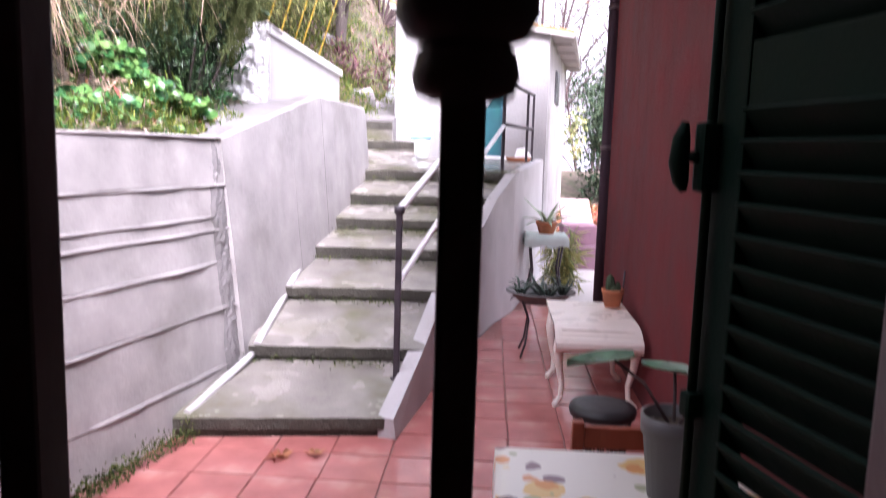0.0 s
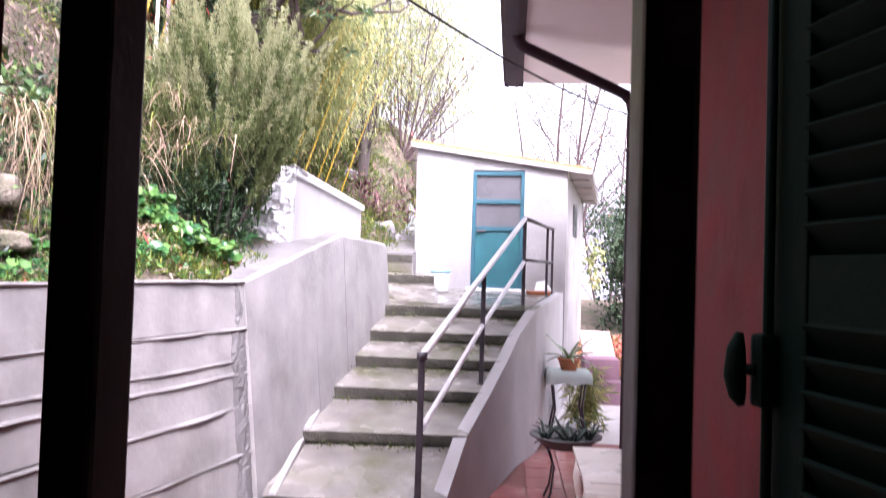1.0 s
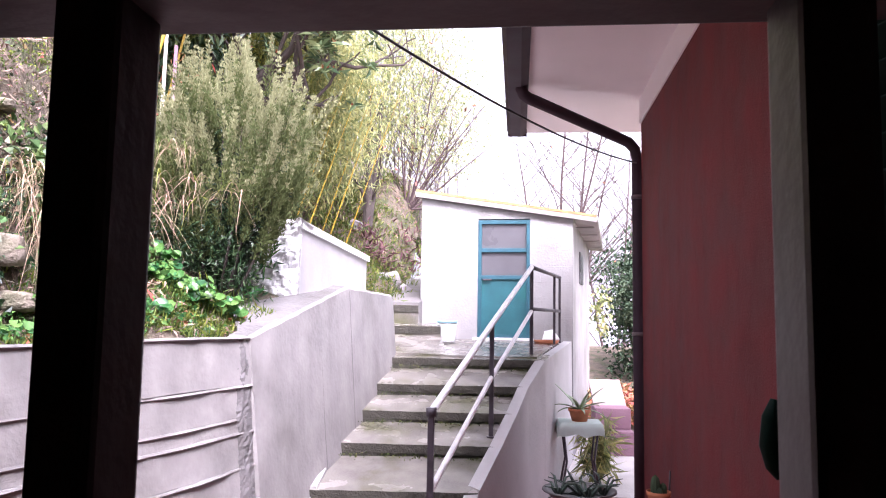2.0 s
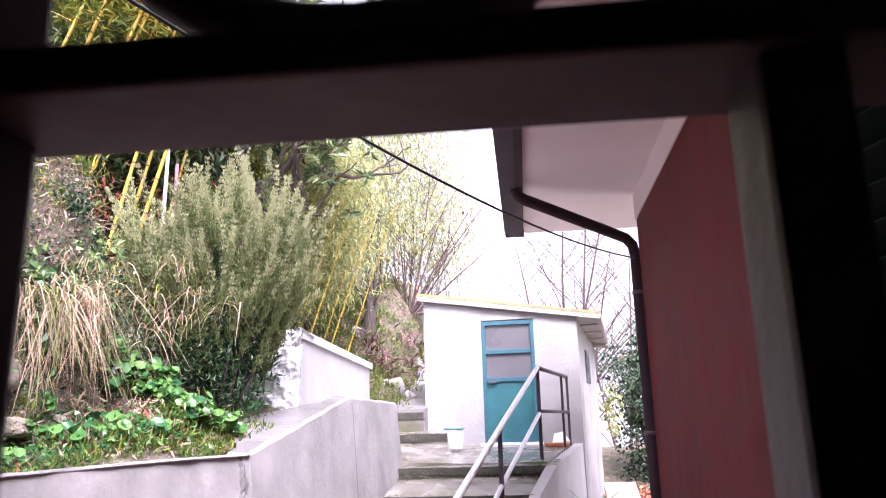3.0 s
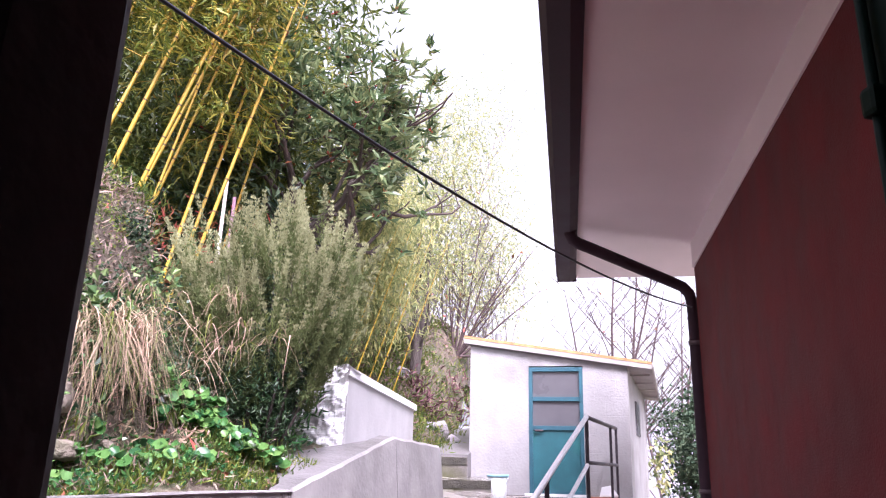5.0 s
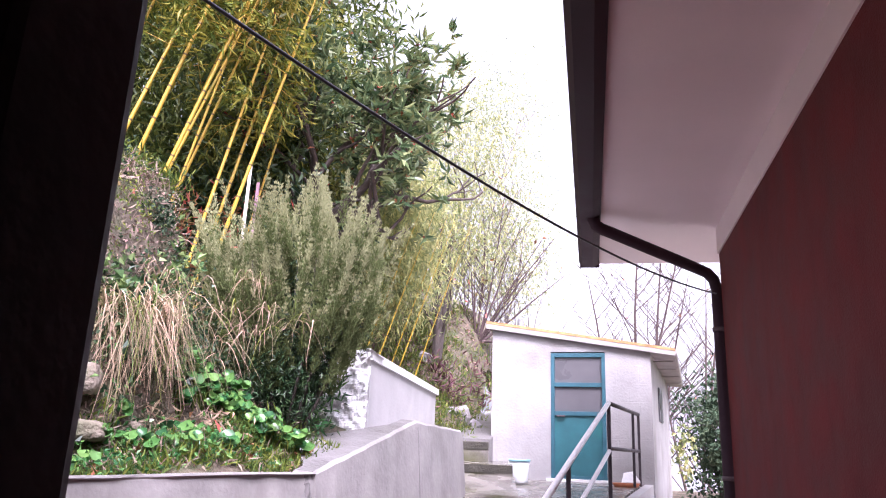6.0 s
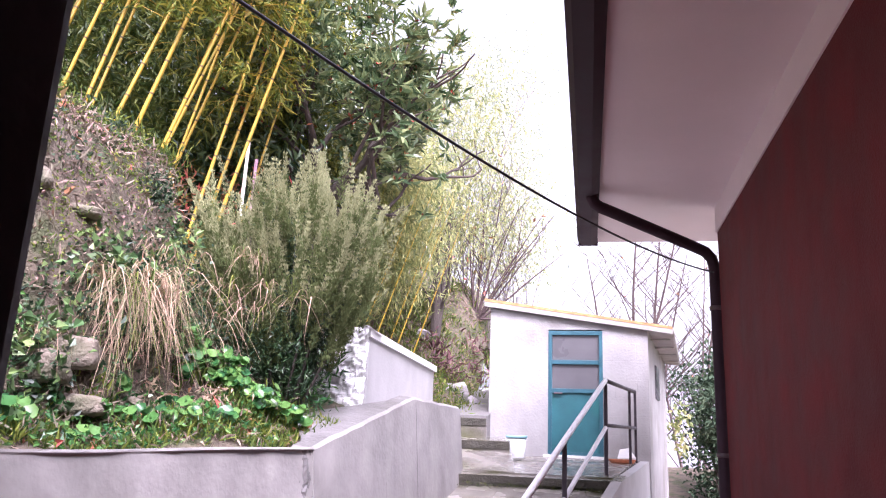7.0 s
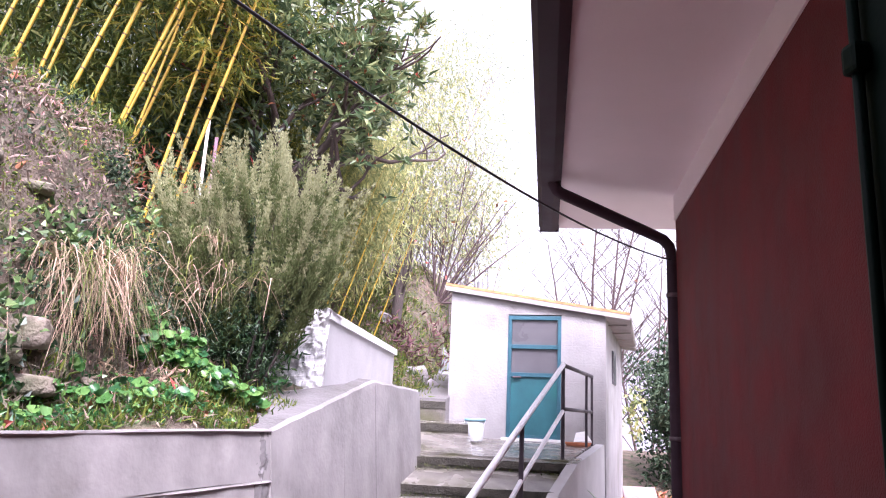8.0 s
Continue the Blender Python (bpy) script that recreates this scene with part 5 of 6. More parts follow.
bare_tree((-2.27, 10.95, 3.25), [(0.02, 0.0, 2.3), (0.3, 0.2, 2.2)], 24, M["bark"], "dark trunked tree on the leafy slope", 0.085, 0.4, 0.5, 0.8, 12)
hanging("sparse_leaves", "sparse pale leaves left on the slim trees", "foliage", cloud(15000, [(-2.9, -1.0, 12.0, 14.6, 4.4, 8.6, 1), (-2.0, -0.7, 12.6, 14.8, 4.2, 6.6, 0.35)], 5, 0.3), 0.085, 0.016, M["paleleaf"], down=0.7)
bare_tree((0.95, 18.0, 0.5), [(-0.15, 0.2, 7.2), (-1.1, 0.0, 5.6)], 25, M["twig"], "bare reddish winter tree behind the shed", 0.065, 0.46, 0.42, 0.95, 10, 0.012)
bare_tree((1.3, 18.3, 0.5), [(-0.05, 0.2, 7.4), (0.35, 0.1, 7.0), (0.7, -0.1, 6.0)], 27, M["twig"], "bare reddish winter tree behind the shed", 0.065, 0.46, 0.42, 0.95, 10, 0.012)
bare_tree((2.3, 17.5, 0.2), [(0.1, 0.2, 6.4), (0.8, 0.0, 5.4), (-0.9, 0.0, 5.2)], 28, M["twig"], "bare reddish winter tree behind the shed", 0.055, 0.46, 0.42, 0.95, 22, 0.012)
scatter("dead_fern", "withered brown ferns on the slope", "fern", clumps(np.array([(-2.2, 10.6, hill(-2.2, 10.6) + 0.1), (-2.05, 10.4, hill(-2.05, 10.4) + 0.1), (-1.9, 10.25, hill(-1.9, 10.25) + 0.1), (-2.0, 10.1, hill(-2.0, 10.1) + 0.1), (-1.75, 11.6, hill(-1.75, 11.6) + 0.25), (-1.65, 11.5, hill(-1.65, 11.5) + 0.15)]), 46, 0.1), 0.14, 0.03, M["fern"], up=0.6)

scatter("slope_litter", "pale fallen leaves on the slope beside the shed", "fallen leaves", on_bank(3200, 8.4, 12.4, 0.1, 2.2), 0.06, 0.03, M["litterleaf"], up=0.15, lift=0.015)


def evergreen_right():
    t = thing("evergreen_shrub", "dark green evergreen shrub beyond the house corner", "shrub", at=(0, 0, 0))
    r = random.Random(8)
    bm, tips = bmesh.new(), []
    for d in ((0.0, 0, 1), (0.25, 0.1, 1), (-0.2, 0.0, 1), (0.4, -0.1, 0.9)):
        grow(bm, Vector((2.35, 13.2, -0.2)), Vector(d).normalized(), 1.3, 0.05, 3, r, tips, 0.1, 0.2, 6, (2, 3), 0.5, 0.7)
    part("trunk", bm, M["bark"], t)
    pts = [np.array(q) for q, d in tips]
    pts = clumps(np.array(pts), 60, 0.2)
    fill = cloud(9000, [(1.75, 3.6, 12.6, 14.0, 0.4, 2.6, 1), (2.0, 3.4, 12.6, 14.0, 2.4, 3.2, 0.3)], 30, 0.14)
    p = np.concatenate([pts, fill])
    leaves("crown", rng, p, rng.normal(size=p.shape) + [0, -0.3, 0.2], rng.uniform(0.06, 0.12, len(p)), rng.uniform(0.04, 0.07, len(p)), M["ivy"], t)


evergreen_right()
hanging("yellow_climber", "yellowing climber behind the shed", "climber", cloud(120, [(1.3, 1.4, 11.9, 12.3, 1.5, 2.2, 1)], 12, 0.07), 0.1, 0.06, M["paleleaf"])
scatter("garden_leaf_litter", "orange fallen leaves in the garden", "fallen leaves", np.stack([rng.uniform(1.0, 3.4, 3000), rng.uniform(10.6, 13.0, 3000), rng.uniform(0.2, 0.6, 3000)], 1), 0.11, 0.07, M["deadleaf"], up=0.1)
bm = bmesh.new()
g = [[bm.verts.new((0.9 + 0.3 * i, 10.6 + 0.3 * j, 0.15 + 0.06 * j + 0.08 * noise.noise((i, j, 0)))) for i in range(20)] for j in range(18)]
for a, b in zip(g, g[1:]):
    for i in range(19):
        bm.faces.new((a[i], a[i + 1], b[i + 1], b[i]))
tagged(part("ground_garden", bm, M["soil"], smooth=True), "leaf-strewn earth bank in the garden", "ground", kind="structure")
# far hillside, its mist put into the pale base colour
bm = bmesh.new()
g = []
for j in range(14):
    row = []
    for i in range(60):
        x = -120 + 4.5 * i
        h = (j / 13.0) * (13 + 6 * noise.noise((x * 0.02, 1, 1)) + 0.07 * (x - 10))
        row.append(bm.verts.new((x, 95 + j * 2.0 + 3 * noise.noise((x * 0.05, j, 2)), -3 + h)))
    g.append(row)
for a, b in zip(g, g[1:]):
    for i in range(59):
        bm.faces.new((a[i], a[i + 1], b[i + 1], b[i]))
tagged(part("backdrop_hill", bm, M["haze"], smooth=True), "wooded hillside across the valley, mist put into its colour", "hill", kind="structure")


# ---- overhead cable ----
def cable():
    a, b = Vector((-2.023, -0.113, 3.123)), Vector((0.969, 6.355, 3.016))
    pts = []
    for k in range(41):
        t = 0.07 + 0.93 * k / 40      # from the face of the window wall onwards
        q = a.lerp(b, t)
        q.z -= 0.26 * 4 * t * (1 - t)
        pts.append(q)
    tagged(part("cable", tube(bmesh.new(), pts, 0.0065, 8), M["cable"], smooth=True), "black overhead cable sagging to the house corner", "cable")


cable()


def stake(at, h, mat, label):
    tagged(part("garden_stake", tube(bmesh.new(), [at, (at[0] + 0.02, at[1], at[2] + h)], 0.016, 8), mat), label, "stake", "stakes")


stake((-3.19, 6.2, 2.2), 2.03, M["cream"], "pale wooden stake standing behind the heather")
stake((-3.12, 6.25, 2.2), 1.88, M["mauve"], "dark purplish stake standing behind the heather")


# ---- things on the landing ----
def bucket():
    b = thing("bucket", "white plastic bucket with a pale blue rim", "bucket", at=(-0.8, 8.45, 1.41))
    part("pail", lathe(bmesh.new(), [(0, 0.002), (0.085, 0.002), (0.09, 0.01), (0.108, 0.235), (0.104, 0.235), (0.086, 0.012), (0, 0.012)], sides=24), M["plastic"], b)
    part("rim", lathe(bmesh.new(), [(0.105, 0.215), (0.116, 0.215), (0.118, 0.245), (0.104, 0.245), (0.104, 0.236)], sides=24), M["blueplastic"], b, "pale blue rim")
    pts = [(0.115 * math.cos(a), -0.02 + 0.11 * math.sin(a) * -0.6, 0.22 - 0.08 * math.sin(a)) for a in (math.pi * k / 14 for k in range(15))]
    part("bail", tube(bmesh.new(), pts, 0.003, 5), M["galv"], b)


bucket()
bm = lathe(bmesh.new(), [(0, 0), (0.12, 0), (0.15, 0.045), (0.142, 0.045), (0.115, 0.01), (0, 0.01)], sides=22)
ob = part("saucer", bm, M["clay"])
ob.location = (0.33, 8.75, 1.40)
tagged(ob, "terracotta saucer lying by the rail posts", "saucer")
bm = prism(bmesh.new(), [(0, 0), (0.2, 0.02), (0.13, 0.12), (0.03, 0.1)], 0, [0.005, 0.02, 0.12, 0.1])
ob = part("stone_scrap", bm, M["cap"])
ob.location = (0.28, 8.74, 1.448)
tagged(ob, "pale broken stone scrap in the saucer", "stone")
for k, (x, y, z) in enumerate(((-0.98, 3.42, COURT), (-0.82, 3.45, COURT), (-1.0, 3.38, COURT))):
    p = np.array([[x, y, z + 0.012]] * 5)
    a = np.array([[math.cos(t), math.sin(t), 0.15] for t in (0.3, 1.3, 2.4, 3.6, 5.0)])
    tagged(leaves("fallen_leaf", rng, p, a, np.full(5, 0.065), np.full(5, 0.035), M["deadleaf"]), "orange brown fallen leaf on the wet paving", "leaf", "fallen leaves on the court")


# ---- court furniture ----
def cream_table():
    t = thing("side_table", "cream lacquered scroll-ended side table with curved legs", "side table", at=(0.69, 4.5, COURT))
    bm = bmesh.new()
    prof = [(0.6, 0.515), (0.3, 0.505), (0.02, 0.50)]
    prof += [(0.02 - 0.16 * math.sin(a) - 0.10 * (1 - math.cos(a)) * 0.4, 0.44 + 0.06 * math.cos(a)) for a in (0.3, 0.6, 0.9, 1.2, 1.5)]
    cx, cz = -0.17, 0.40
    prof += [(cx + 0.05 * math.cos(a), cz + 0.05 * math.sin(a)) for a in (2.2, 2.8, 3.4, 4.0, 4.6, 5.2, 5.8)]
    low = [(y + 0.005, z - 0.024) for y, z in prof[:8]]
    ring = prof + low[::-1]
    a = [bm.verts.new((-0.26, y, z)) for y, z in ring]
    b = [bm.verts.new((0.26, y, z)) for y, z in ring]
    bm.faces.new(a), bm.faces.new(b[::-1])
    for k in range(len(ring)):
        n = (k + 1) % len(ring)
        bm.faces.new((a[k], b[k], b[n], a[n]))
    part("top", bm, M["cream"], t)
    part("apron", block(bmesh.new(), (0, 0.2, 0.43), (0.44, 0.66, 0.11), bevel=0.006), M["cream"], t)
    for sx in (-1, 1):
        for y in (-0.1, 0.48):
            pts = [(sx * 0.215, y, 0.46), (sx * 0.235, y - 0.025, 0.36), (sx * 0.225, y - 0.015, 0.25), (sx * 0.20, y + 0.01, 0.13), (sx * 0.205, y, 0.05), (sx * 0.24, y - 0.03, 0.012), (sx * 0.25, y - 0.045, 0.008)]
            part("leg", tube(bmesh.new(), pts, [0.036, 0.033, 0.024, 0.018, 0.017, 0.02, 0.012], 10), M["cream"], t)


cream_table()


def pot(name, label, at, r, h, mat, group=""):
    t = thing(name, label, "plant pot", group, at)
    part("vessel", lathe(bmesh.new(), [(0, 0.0), (r * 0.68, 0.0), (r * 0.93, h * 0.78), (r, h * 0.78), (r * 1.02, h), (r * 0.92, h), (r * 0.88, h * 0.86), (0, h * 0.86)], sides=24), mat, t)
    part("soil", lathe(bmesh.new(), [(r * 0.88, h * 0.865), (0, h * 0.9)], sides=16), M["soil"], t)
    return t


def cactus_pot():
    t = pot("cactus_pot", "terracotta pot with small green cacti", (0.86, 4.95, 0.487), 0.075, 0.12, M["clay"])
    for x, y, r, h in ((-0.02, 0, 0.028, 0.12), (0.03, 0.01, 0.022, 0.07), (0.0, -0.035, 0.02, 0.05)):
        bm = bmesh.new()
        rings = []
        for k in range(9):
            s = k / 8
            rr = r * math.sqrt(max(0.02, 1 - (2 * s - 0.7) ** 2 * 0.55)) if k < 8 else 0.002
            rings.append([bm.verts.new((x + rr * (1 + 0.12 * (i % 2)) * math.cos(2 * math.pi * i / 20), y + rr * (1 + 0.12 * (i % 2)) * math.sin(2 * math.pi * i / 20), 0.1 + h * s)) for i in range(20)])
        for a, b in zip(rings, rings[1:]):
            for i in range(20):
                bm.faces.new((a[i], a[(i + 1) % 20], b[(i + 1) % 20], b[i]))
        part("cactus", bm, M["ivy"], t, "ribbed green cactus")
    part("stick", tube(bmesh.new(), [(0.07, 0.04, 0.02), (0.08, 0.04, 0.24)], 0.006, 6), M["post"], t)


cactus_pot()


def rosette(t, n, length, width, mat, z=0.1, seed=1, rise=0.7, name="leaf"):
    r = random.Random(seed)
    for k in range(n):
        a = 2.4 * k + r.uniform(-0.2, 0.2)
        up = rise * (0.25 + 0.9 * k / n)
        L = length * r.uniform(0.8, 1.1)
        bm = bmesh.new()
        out, side = Vector((math.cos(a), math.sin(a), 0)), Vector((-math.sin(a), math.cos(a), 0))
        rings = []
        for i in range(7):
            s = i / 6
            c = out * L * s * (1 - 0.25 * up) + Vector((0, 0, z + L * (up * s - 0.55 * s * s * (1.1 - up))))
            w = width * (0.55 + 0.9 * s - 1.45 * s * s) + 0.001
            rings.append([bm.verts.new(c - side * w + Vector((0, 0, w * 0.35))), bm.verts.new(c), bm.verts.new(c + side * w + Vector((0, 0, w * 0.35))), bm.verts.new(c - Vector((0, 0, 0.006)))])
        for p, q in zip(rings, rings[1:]):
            for i in range(4):
                bm.faces.new((p[i], p[(i + 1) % 4], q[(i + 1) % 4], q[i]))
        part(name, bm, mat, t, smooth=True)


def agave_table():
    y = 7.55
    t = thing("garden_table", "small metal garden table beside the stair wall", "table", at=(0.60, y, COURT))
    part("tabletop", block(bmesh.new(), (0, 0, 0.70), (0.42, 0.36, 0.025), bevel=0.004), M["galv"], t)
    for sx in (-1, 1):
        for sy in (-1, 1):
            part("leg", tube(bmesh.new(), [(sx * 0.17, sy * 0.14, 0.69), (sx * 0.13, sy * 0.12, 0.35), (sx * 0.19, sy * 0.15, 0.0)], 0.011, 8), M["post"], t)
    c = thing("cloth", "pale blue-green cloth draped over the garden table", "cloth", at=(0.60, y, COURT + 0.716))
    bm = bmesh.new()
    n = 18
    g = []
    for j in range(n + 1):
        row = []
        for i in range(n + 1):
            x, yy = -0.26 + 0.52 * i / n, -0.23 + 0.46 * j / n
            over = max(0, abs(x) - 0.212, abs(yy) - 0.182)
            xx = max(-0.222, min(0.222, x)) + 0.01 * noise.noise((x * 9, yy * 9, 0)) * (over > 0)
            y2 = max(-0.192, min(0.192, yy)) + 0.012 * noise.noise((x * 12, yy * 9, 4)) * (over > 0)
            row.append(bm.verts.new((xx, y2, 0.004 - over * 2.4 * (1 + 0.4 * noise.noise((x * 8, yy * 8, 2))))))
        g.append(row)
    for a, b in zip(g, g[1:]):
        for i in range(n):
            bm.faces.new((a[i], a[i + 1], b[i + 1], b[i]))
    part("fabric", bm, M["clothgreen"], c, smooth=True)
    p = pot("agave_pot", "variegated agave in a wide terracotta pot", (0.60, y, COURT + 0.722), 0.11, 0.12, M["clay"])
    rosette(p, 11, 0.32, 0.03, M["agave"], 0.1, 3, 0.9, "agave_leaf")


M["clothgreen"] = material("pale_green_cloth", (0.55, 0.66, 0.62), 0.8, 0, 0.08, 8, 90, 0.15)
agave_table()


def succulent_stand():
    t = thing("plant_stand", "thin iron stand holding a shallow planting bowl", "plant stand", at=(0.42, 5.55, COURT))
    part("bowl", lathe(bmesh.new(), [(0, 0.40), (0.16, 0.41), (0.25, 0.49), (0.265, 0.49), (0.265, 0.50), (0.24, 0.50), (0.15, 0.43), (0, 0.425)], sides=26), M["greypot"], t, "shallow grey bowl")
    for k in range(4):
        a = math.pi / 4 + math.pi / 2 * k
        c, s = math.cos(a), math.sin(a)
        part("leg", tube(bmesh.new(), [(0.2 * c, 0.2 * s, 0.43), (0.12 * c, 0.12 * s, 0.28), (0.15 * c, 0.15 * s, 0.1), (0.2 * c, 0.2 * s, 0.0)], 0.008, 6), M["post"], t)
    p = thing("succulent", "dark spiky succulents filling the bowl", "succulent", at=(0.42, 5.55, COURT + 0.45))
    rosette(p, 15, 0.27, 0.02, M["dusky"], 0.0, 5, 0.8)
    for dx, dy, sd in ((0.17, 0.02, 8), (-0.15, -0.05, 9), (0.05, -0.15, 10)):
        r = random.Random(sd)
        for k in range(9):
            a = 2.4 * k
            L = r.uniform(0.1, 0.19)
            part("leaf", tube(bmesh.new(), [(dx, dy, 0), (dx + 0.5 * L * math.cos(a), dy + 0.5 * L * math.sin(a), 0.7 * L), (dx + L * math.cos(a), dy + L * math.sin(a), 0.75 * L)], [0.011, 0.009, 0.002], 5), M["dusky"], p)


succulent_stand()


def stool():
    t = thing("stool", "black plastic stool with a woven wire basket base", "stool", at=(0.53, 3.12, COURT))
    part("seat", lathe(bmesh.new(), [(0, 0.40), (0.13, 0.40), (0.142, 0.41), (0.146, 0.43), (0.14, 0.448), (0.1, 0.455), (0, 0.452)], sides=28), M["blackplastic"], t)
    for k in range(16):
        a, b = 2 * math.pi * k / 16, 2 * math.pi * (k + 2.5) / 16
        for q in (b, 2 * a - b):
            part("wire", tube(bmesh.new(), [(0.125 * math.cos(a), 0.125 * math.sin(a), 0.40), (0.105 * math.cos((a + q) / 2), 0.105 * math.sin((a + q) / 2), 0.2), (0.12 * math.cos(q), 0.12 * math.sin(q), 0.012)], 0.004, 5), M["blackplastic"], t)
    pts = [(0.12 * math.cos(2 * math.pi * k / 24), 0.12 * math.sin(2 * math.pi * k / 24), 0.008) for k in range(25)]
    part("base_ring", tube(bmesh.new(), pts, 0.008, 6, cap=False), M["blackplastic"], t)


stool()


def chair():
    t = thing("chair", "red-brown wooden garden chair pushed to the table", "chair", at=(0.47, 2.12, COURT))
    for sx in (-1, 1):
        part("back_leg", block(bmesh.new(), (sx * 0.17, 0.06, 0.36), (0.036, 0.036, 0.72), bevel=0.005), M["redwood"], t)
        part("front_leg", block(bmesh.new(), (sx * 0.17, -0.28, 0.2), (0.036, 0.036, 0.4), bevel=0.005), M["redwood"], t)
    part("top_rail", block(bmesh.new(), (0, 0.062, 0.67), (0.304, 0.024, 0.07), bevel=0.006), M["redwood"], t)
    part("lower_rail", block(bmesh.new(), (0, 0.06, 0.54), (0.304, 0.022, 0.05), bevel=0.005), M["redwood"], t)
    for k in range(5):
        part("seat_slat", block(bmesh.new(), (0, -0.26 + 0.068 * k, 0.415), (0.38, 0.055, 0.02), bevel=0.004), M["redwood"], t)


chair()


def cloth_material():
    m = bpy.data.materials.new("floral_oilcloth")
    m.use_nodes = True
    n, l = m.node_tree.nodes, m.node_tree.links
    b = n["Principled BSDF"]
    b.inputs["Roughness"].default_value = 0.35
    co = n.new("ShaderNodeTexCoord")
    last = None
    col = (0.82, 0.8, 0.74, 1)
    for scale, thr, c, seed in ((7.0, 0.34, (0.75, 0.5, 0.12, 1), 0.0), (9.0, 0.22, (0.16, 0.06, 0.1, 1), 3.0), (8.0, 0.2, (0.7, 0.28, 0.08, 1), 7.0), (12.0, 0.2, (0.35, 0.4, 0.2, 1), 11.0)):
        mp = n.new("ShaderNodeMapping")
        mp.inputs["Location"].default_value = (seed, seed * 0.7, 0)
        l.new(co.outputs["Object"], mp.inputs["Vector"])
        ns = n.new("ShaderNodeTexNoise")
        ns.inputs["Scale"].default_value = 22
        l.new(mp.outputs["Vector"], ns.inputs["Vector"])
        v = n.new("ShaderNodeTexVoronoi")
        v.inputs["Scale"].default_value = scale
        l.new(mp.outputs["Vector"], v.inputs["Vector"])
        ad = n.new("ShaderNodeMath")
        ad.operation = "MULTIPLY_ADD"
        l.new(ns.outputs["Fac"], ad.inputs[0])
        ad.inputs[1].default_value = 0.35
        l.new(v.outputs["Distance"], ad.inputs[2])
        mr = n.new("ShaderNodeMapRange")
        mr.inputs["From Min"].default_value, mr.inputs["From Max"].default_value = thr + 0.17, thr + 0.2
        mr.inputs["To Min"].default_value, mr.inputs["To Max"].default_value = 0.85, 0.0
        l.new(ad.outputs["Value"], mr.inputs["Value"])
        x = n.new("ShaderNodeMix")
        x.data_type = "RGBA"
        l.new(mr.outputs["Result"], x.inputs["Factor"])
        if last:
            l.new(last, x.inputs["A"])
        else:
            x.inputs["A"].default_value = col
        x.inputs["B"].default_value = c
        last = x.outputs["Result"]
    l.new(last, b.inputs["Base Color"])
    return m


def court_table():
    t = thing("court_table", "small table under a floral oilcloth", "table", at=(0.36, 1.5, COURT))
    part("tabletop", block(bmesh.new(), (0, 0, 0.715), (0.62, 0.84, 0.03), bevel=0.004), M["redwood"], t)
    for sx in (-1, 1):
        for sy in (-1, 1):
            part("leg", block(bmesh.new(), (sx * 0.27, sy * 0.37, 0.35), (0.045, 0.045, 0.70), bevel=0.004), M["redwood"], t)
    c = thing("tablecloth", "white oilcloth printed with yellow and purple flowers", "tablecloth", at=(0.36, 1.5, COURT + 0.73))
    bm = bmesh.new()
    n = 24
    g = []
    for j in range(n + 1):
        row = []
        for i in range(n + 1):
            x, y = -0.38 + 0.76 * i / n, -0.49 + 0.98 * j / n
            over = max(0, abs(x) - 0.315, abs(y) - 0.425)
            w = 0.008 * noise.noise((x * 9, y * 9, 1)) * (over > 0)
            row.append(bm.verts.new((max(-0.32, min(0.32, x)) + w, max(-0.43, min(0.43, y)) + w, 0.005 - over * 2.2)))
        g.append(row)
    for a, b in zip(g, g[1:]):
        for i in range(n):
            bm.faces.new((a[i], a[i + 1], b[i + 1], b[i]))
    part("oilcloth", bm, cloth_material(), c, smooth=True)
    p = pot("potted_plant", "grey plastic pot with a broad-leaved houseplant", (0.45, 1.66, COURT + 0.738), 0.075, 0.2, M["greypot"])
    for k, (dx, dy, dz, ang) in enumerate(((-0.13, 0.08, 0.30, 190), (0.02, 0.1, 0.27, 120), (0.06, -0.03, 0.24, -30))):
        part("stem", tube(bmesh.new(), [(0, 0, 0.16), (dx * 0.5, dy * 0.5, 0.16 + (dz - 0.16) * 0.7), (dx, dy, dz)], 0.004, 6), M["twig"], p)
        bm = bmesh.new()
        a = radians(ang)
        o, s = Vector((math.cos(a), math.sin(a), -0.12)), Vector((-math.sin(a), math.cos(a), 0))
        cols = []
        for i in range(9):
            u = i / 8
            w = 0.045 * math.sin(math.pi * min(1, u * 0.92 + 0.08)) ** 0.7 + 0.001
            c0 = Vector((dx, dy, dz)) + o * (u - 0.3) * 0.17
            cols.append([bm.verts.new(c0 - s * w + Vector((0, 0, 0.015))), bm.verts.new(c0), bm.verts.new(c0 + s * w + Vector((0, 0, 0.015)))])
        for q, r2 in zip(cols, cols[1:]):
            bm.faces.new((q[0], q[1], r2[1], r2[0])), bm.faces.new((q[1], q[2], r2[2], r2[1]))
        part("leaf", bm, M["variegated"], p, smooth=True)


M["variegated"] = material("silvery_green_leaf", (0.12, 0.24, 0.15), 0.35, 0, 0.5, 30, 90, 0.05)
court_table()


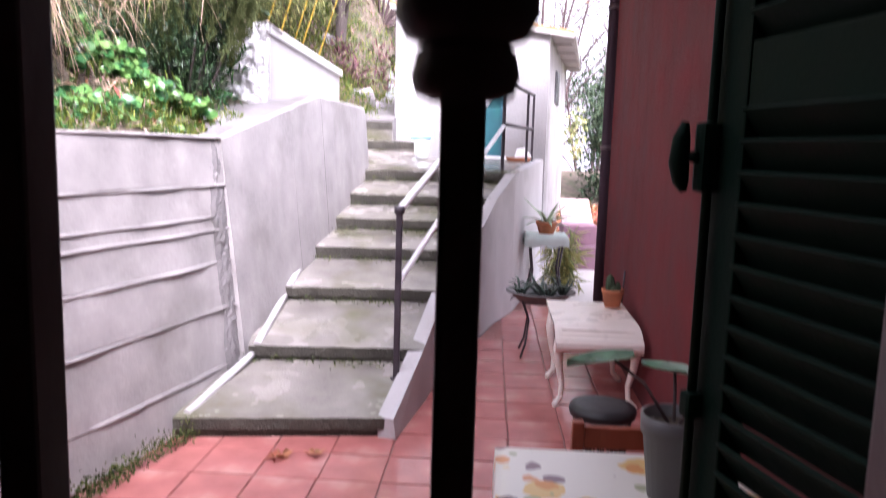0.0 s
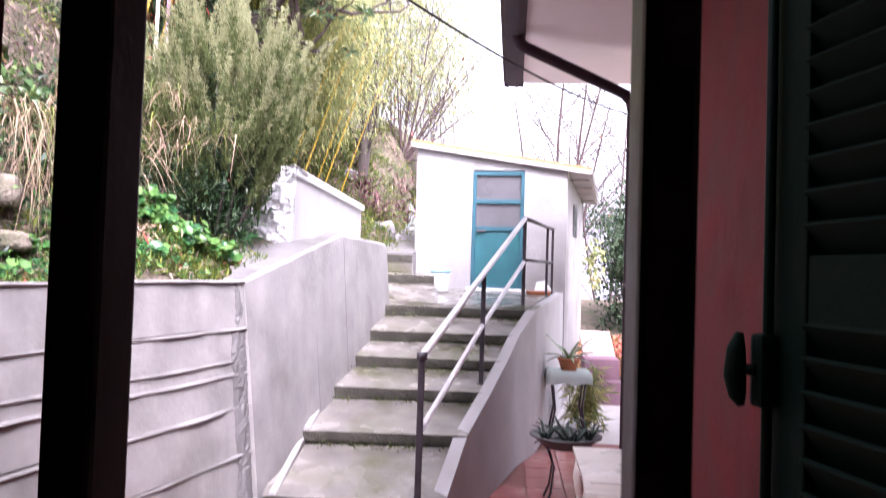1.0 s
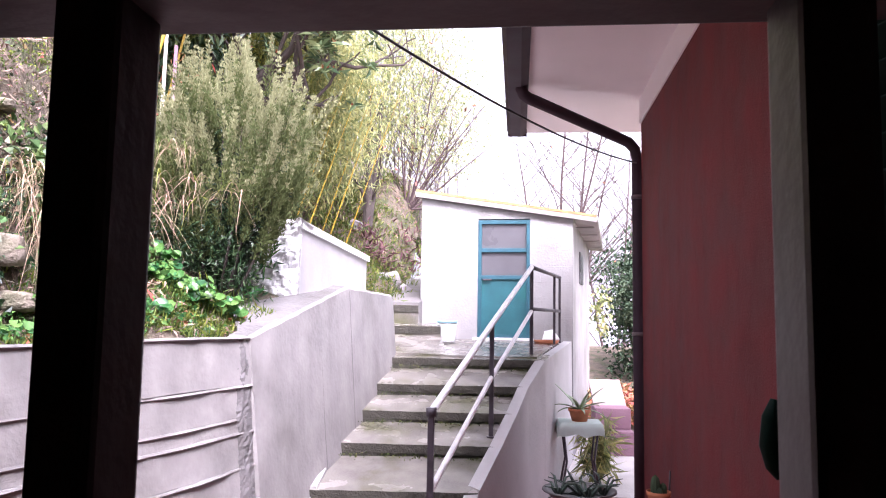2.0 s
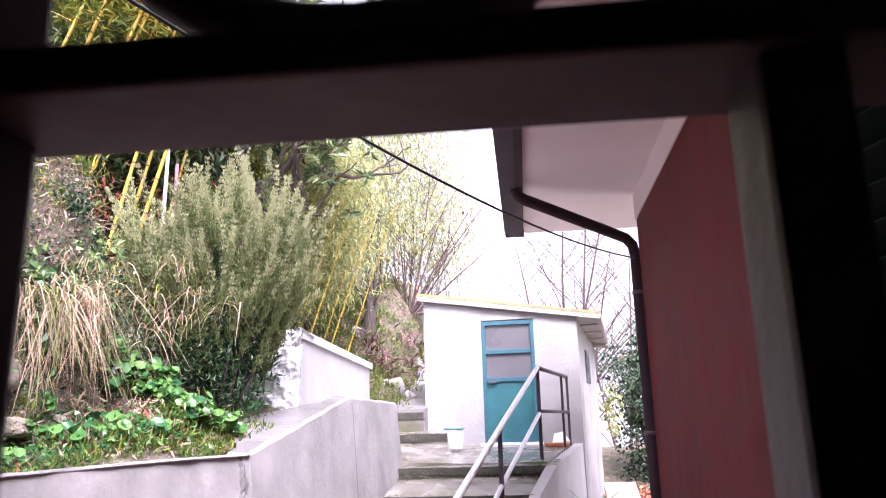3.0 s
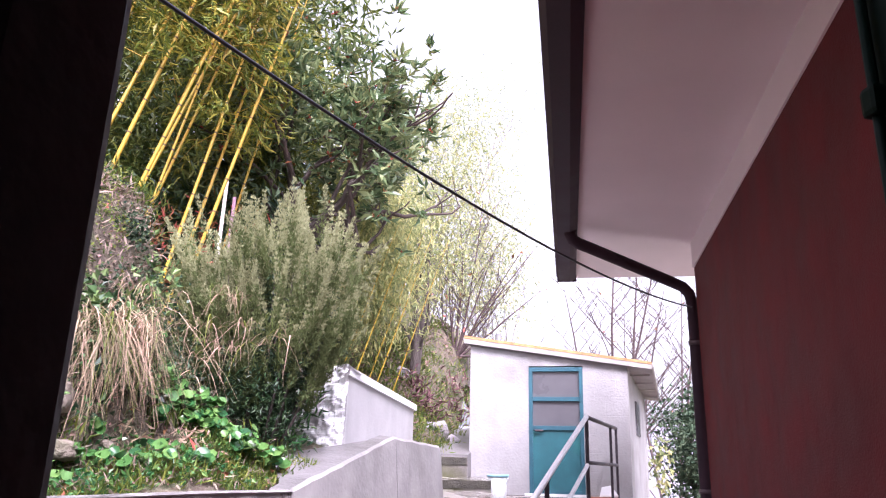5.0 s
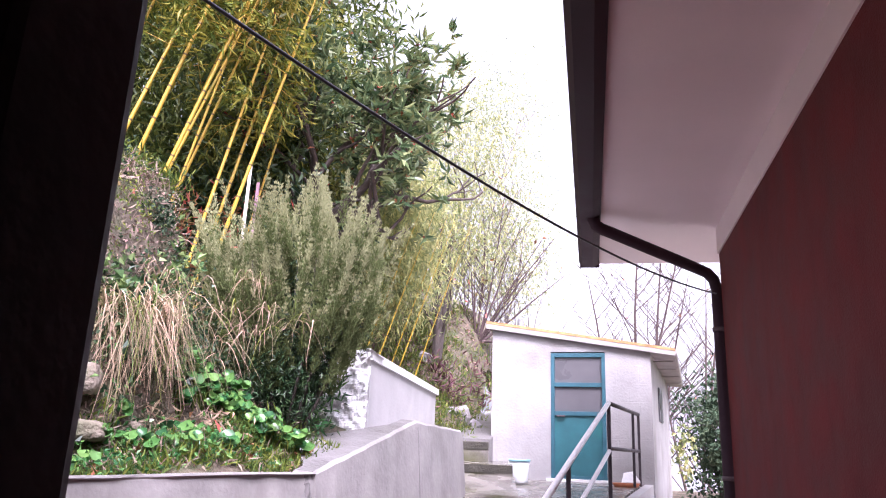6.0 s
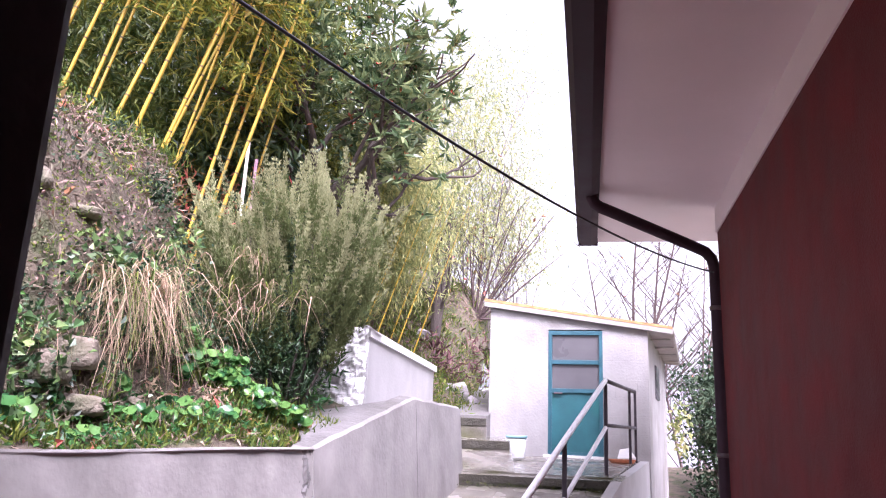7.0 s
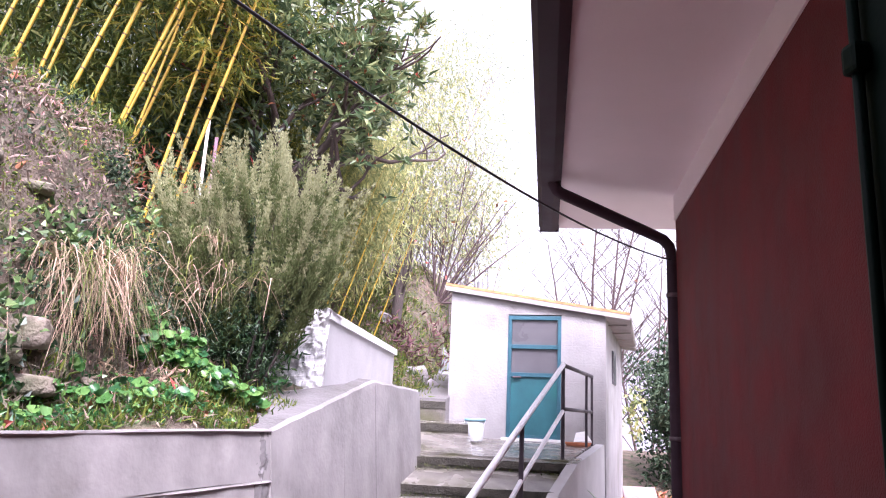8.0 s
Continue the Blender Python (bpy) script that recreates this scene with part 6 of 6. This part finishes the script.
def mauve_steps():
    t = thing("masonry_steps", "mauve painted masonry blocks stepped beside the path", "garden steps", at=(1.22, 9.6, 0.05))
    part("lower_block", block(bmesh.new(), (0, 0, 0.14), (0.4, 0.5, 0.3), bevel=0.012), M["mauve"], t)
    part("upper_block", block(bmesh.new(), (-0.03, 0.2, 0.42), (0.44, 0.5, 0.25), bevel=0.012), M["mauve"], t)
    part("slab", block(bmesh.new(), (-0.02, 0.62, 0.66), (0.42, 0.7, 0.05), tilt=25, bevel=0.008), M["pinkslab"], t, "pinkish sloping slab")


mauve_steps()
hanging("feather_grass", "pale green ornamental grass beside the table", "grass", clumps(np.array([(0.83, 8.1, 0.35), (0.85, 8.15, 0.5), (0.82, 8.1, 0.2)]), 160, 0.08), 0.2, 0.008, M["paleleaf"])

# moss along the foot of the walls and in the corners of the steps
mp = [(-2.53 + 0.222 * y + 0.2 + abs(rng.normal()) * 0.03, y, COURT + rng.uniform(0, 0.01) + abs(rng.normal()) * 0.04) for y in rng.uniform(2.4, 3.9, 1500)]
for k in range(6):
    for i in range(130):
        u = rng.uniform(0, 1)
        mp.append((STEP_L[k] + (STEP_R[k] - STEP_L[k]) * u, STEP_Y[k + 1] - abs(rng.normal()) * 0.06, STEP_Z[k + 1] - 0.09 + rng.uniform(0, 0.012)))
scatter("moss", "dark moss at the foot of the walls and steps", "moss", np.array(mp), 0.02, 0.014, M["moss"], up=0.3, lift=0.006)

# ---- court paving, tile by tile ----
floor = bpy.data.objects["floor_court"]
bm = block(bmesh.new(), (0, 0, 0), (0.292, 0.292, 0.02), bevel=0.004)
first = part("tile", bm, M["tile"], floor)
r = random.Random(3)
made = False
for j in range(16):
    for i in range(12):
        x, y = -2.1 + 0.3 * i, 2.75 + 0.3 * j
        if x < -2.45 + 0.222 * y or x > wing_x(y) or (y > 3.9 and x < -0.45 + 0.23 * (y - 3.9)):
            continue
        ob = first if not made else new("tile", first.data)
        made = True
        ob.parent = floor
        ob.matrix_world = pose(x + r.uniform(-0.003, 0.003), y + r.uniform(-0.003, 0.003), COURT - 0.0105 + r.uniform(-0.0015, 0.0015), 0, 0, r.choice((0, 90, 180, 270)) + r.uniform(-0.5, 0.5))
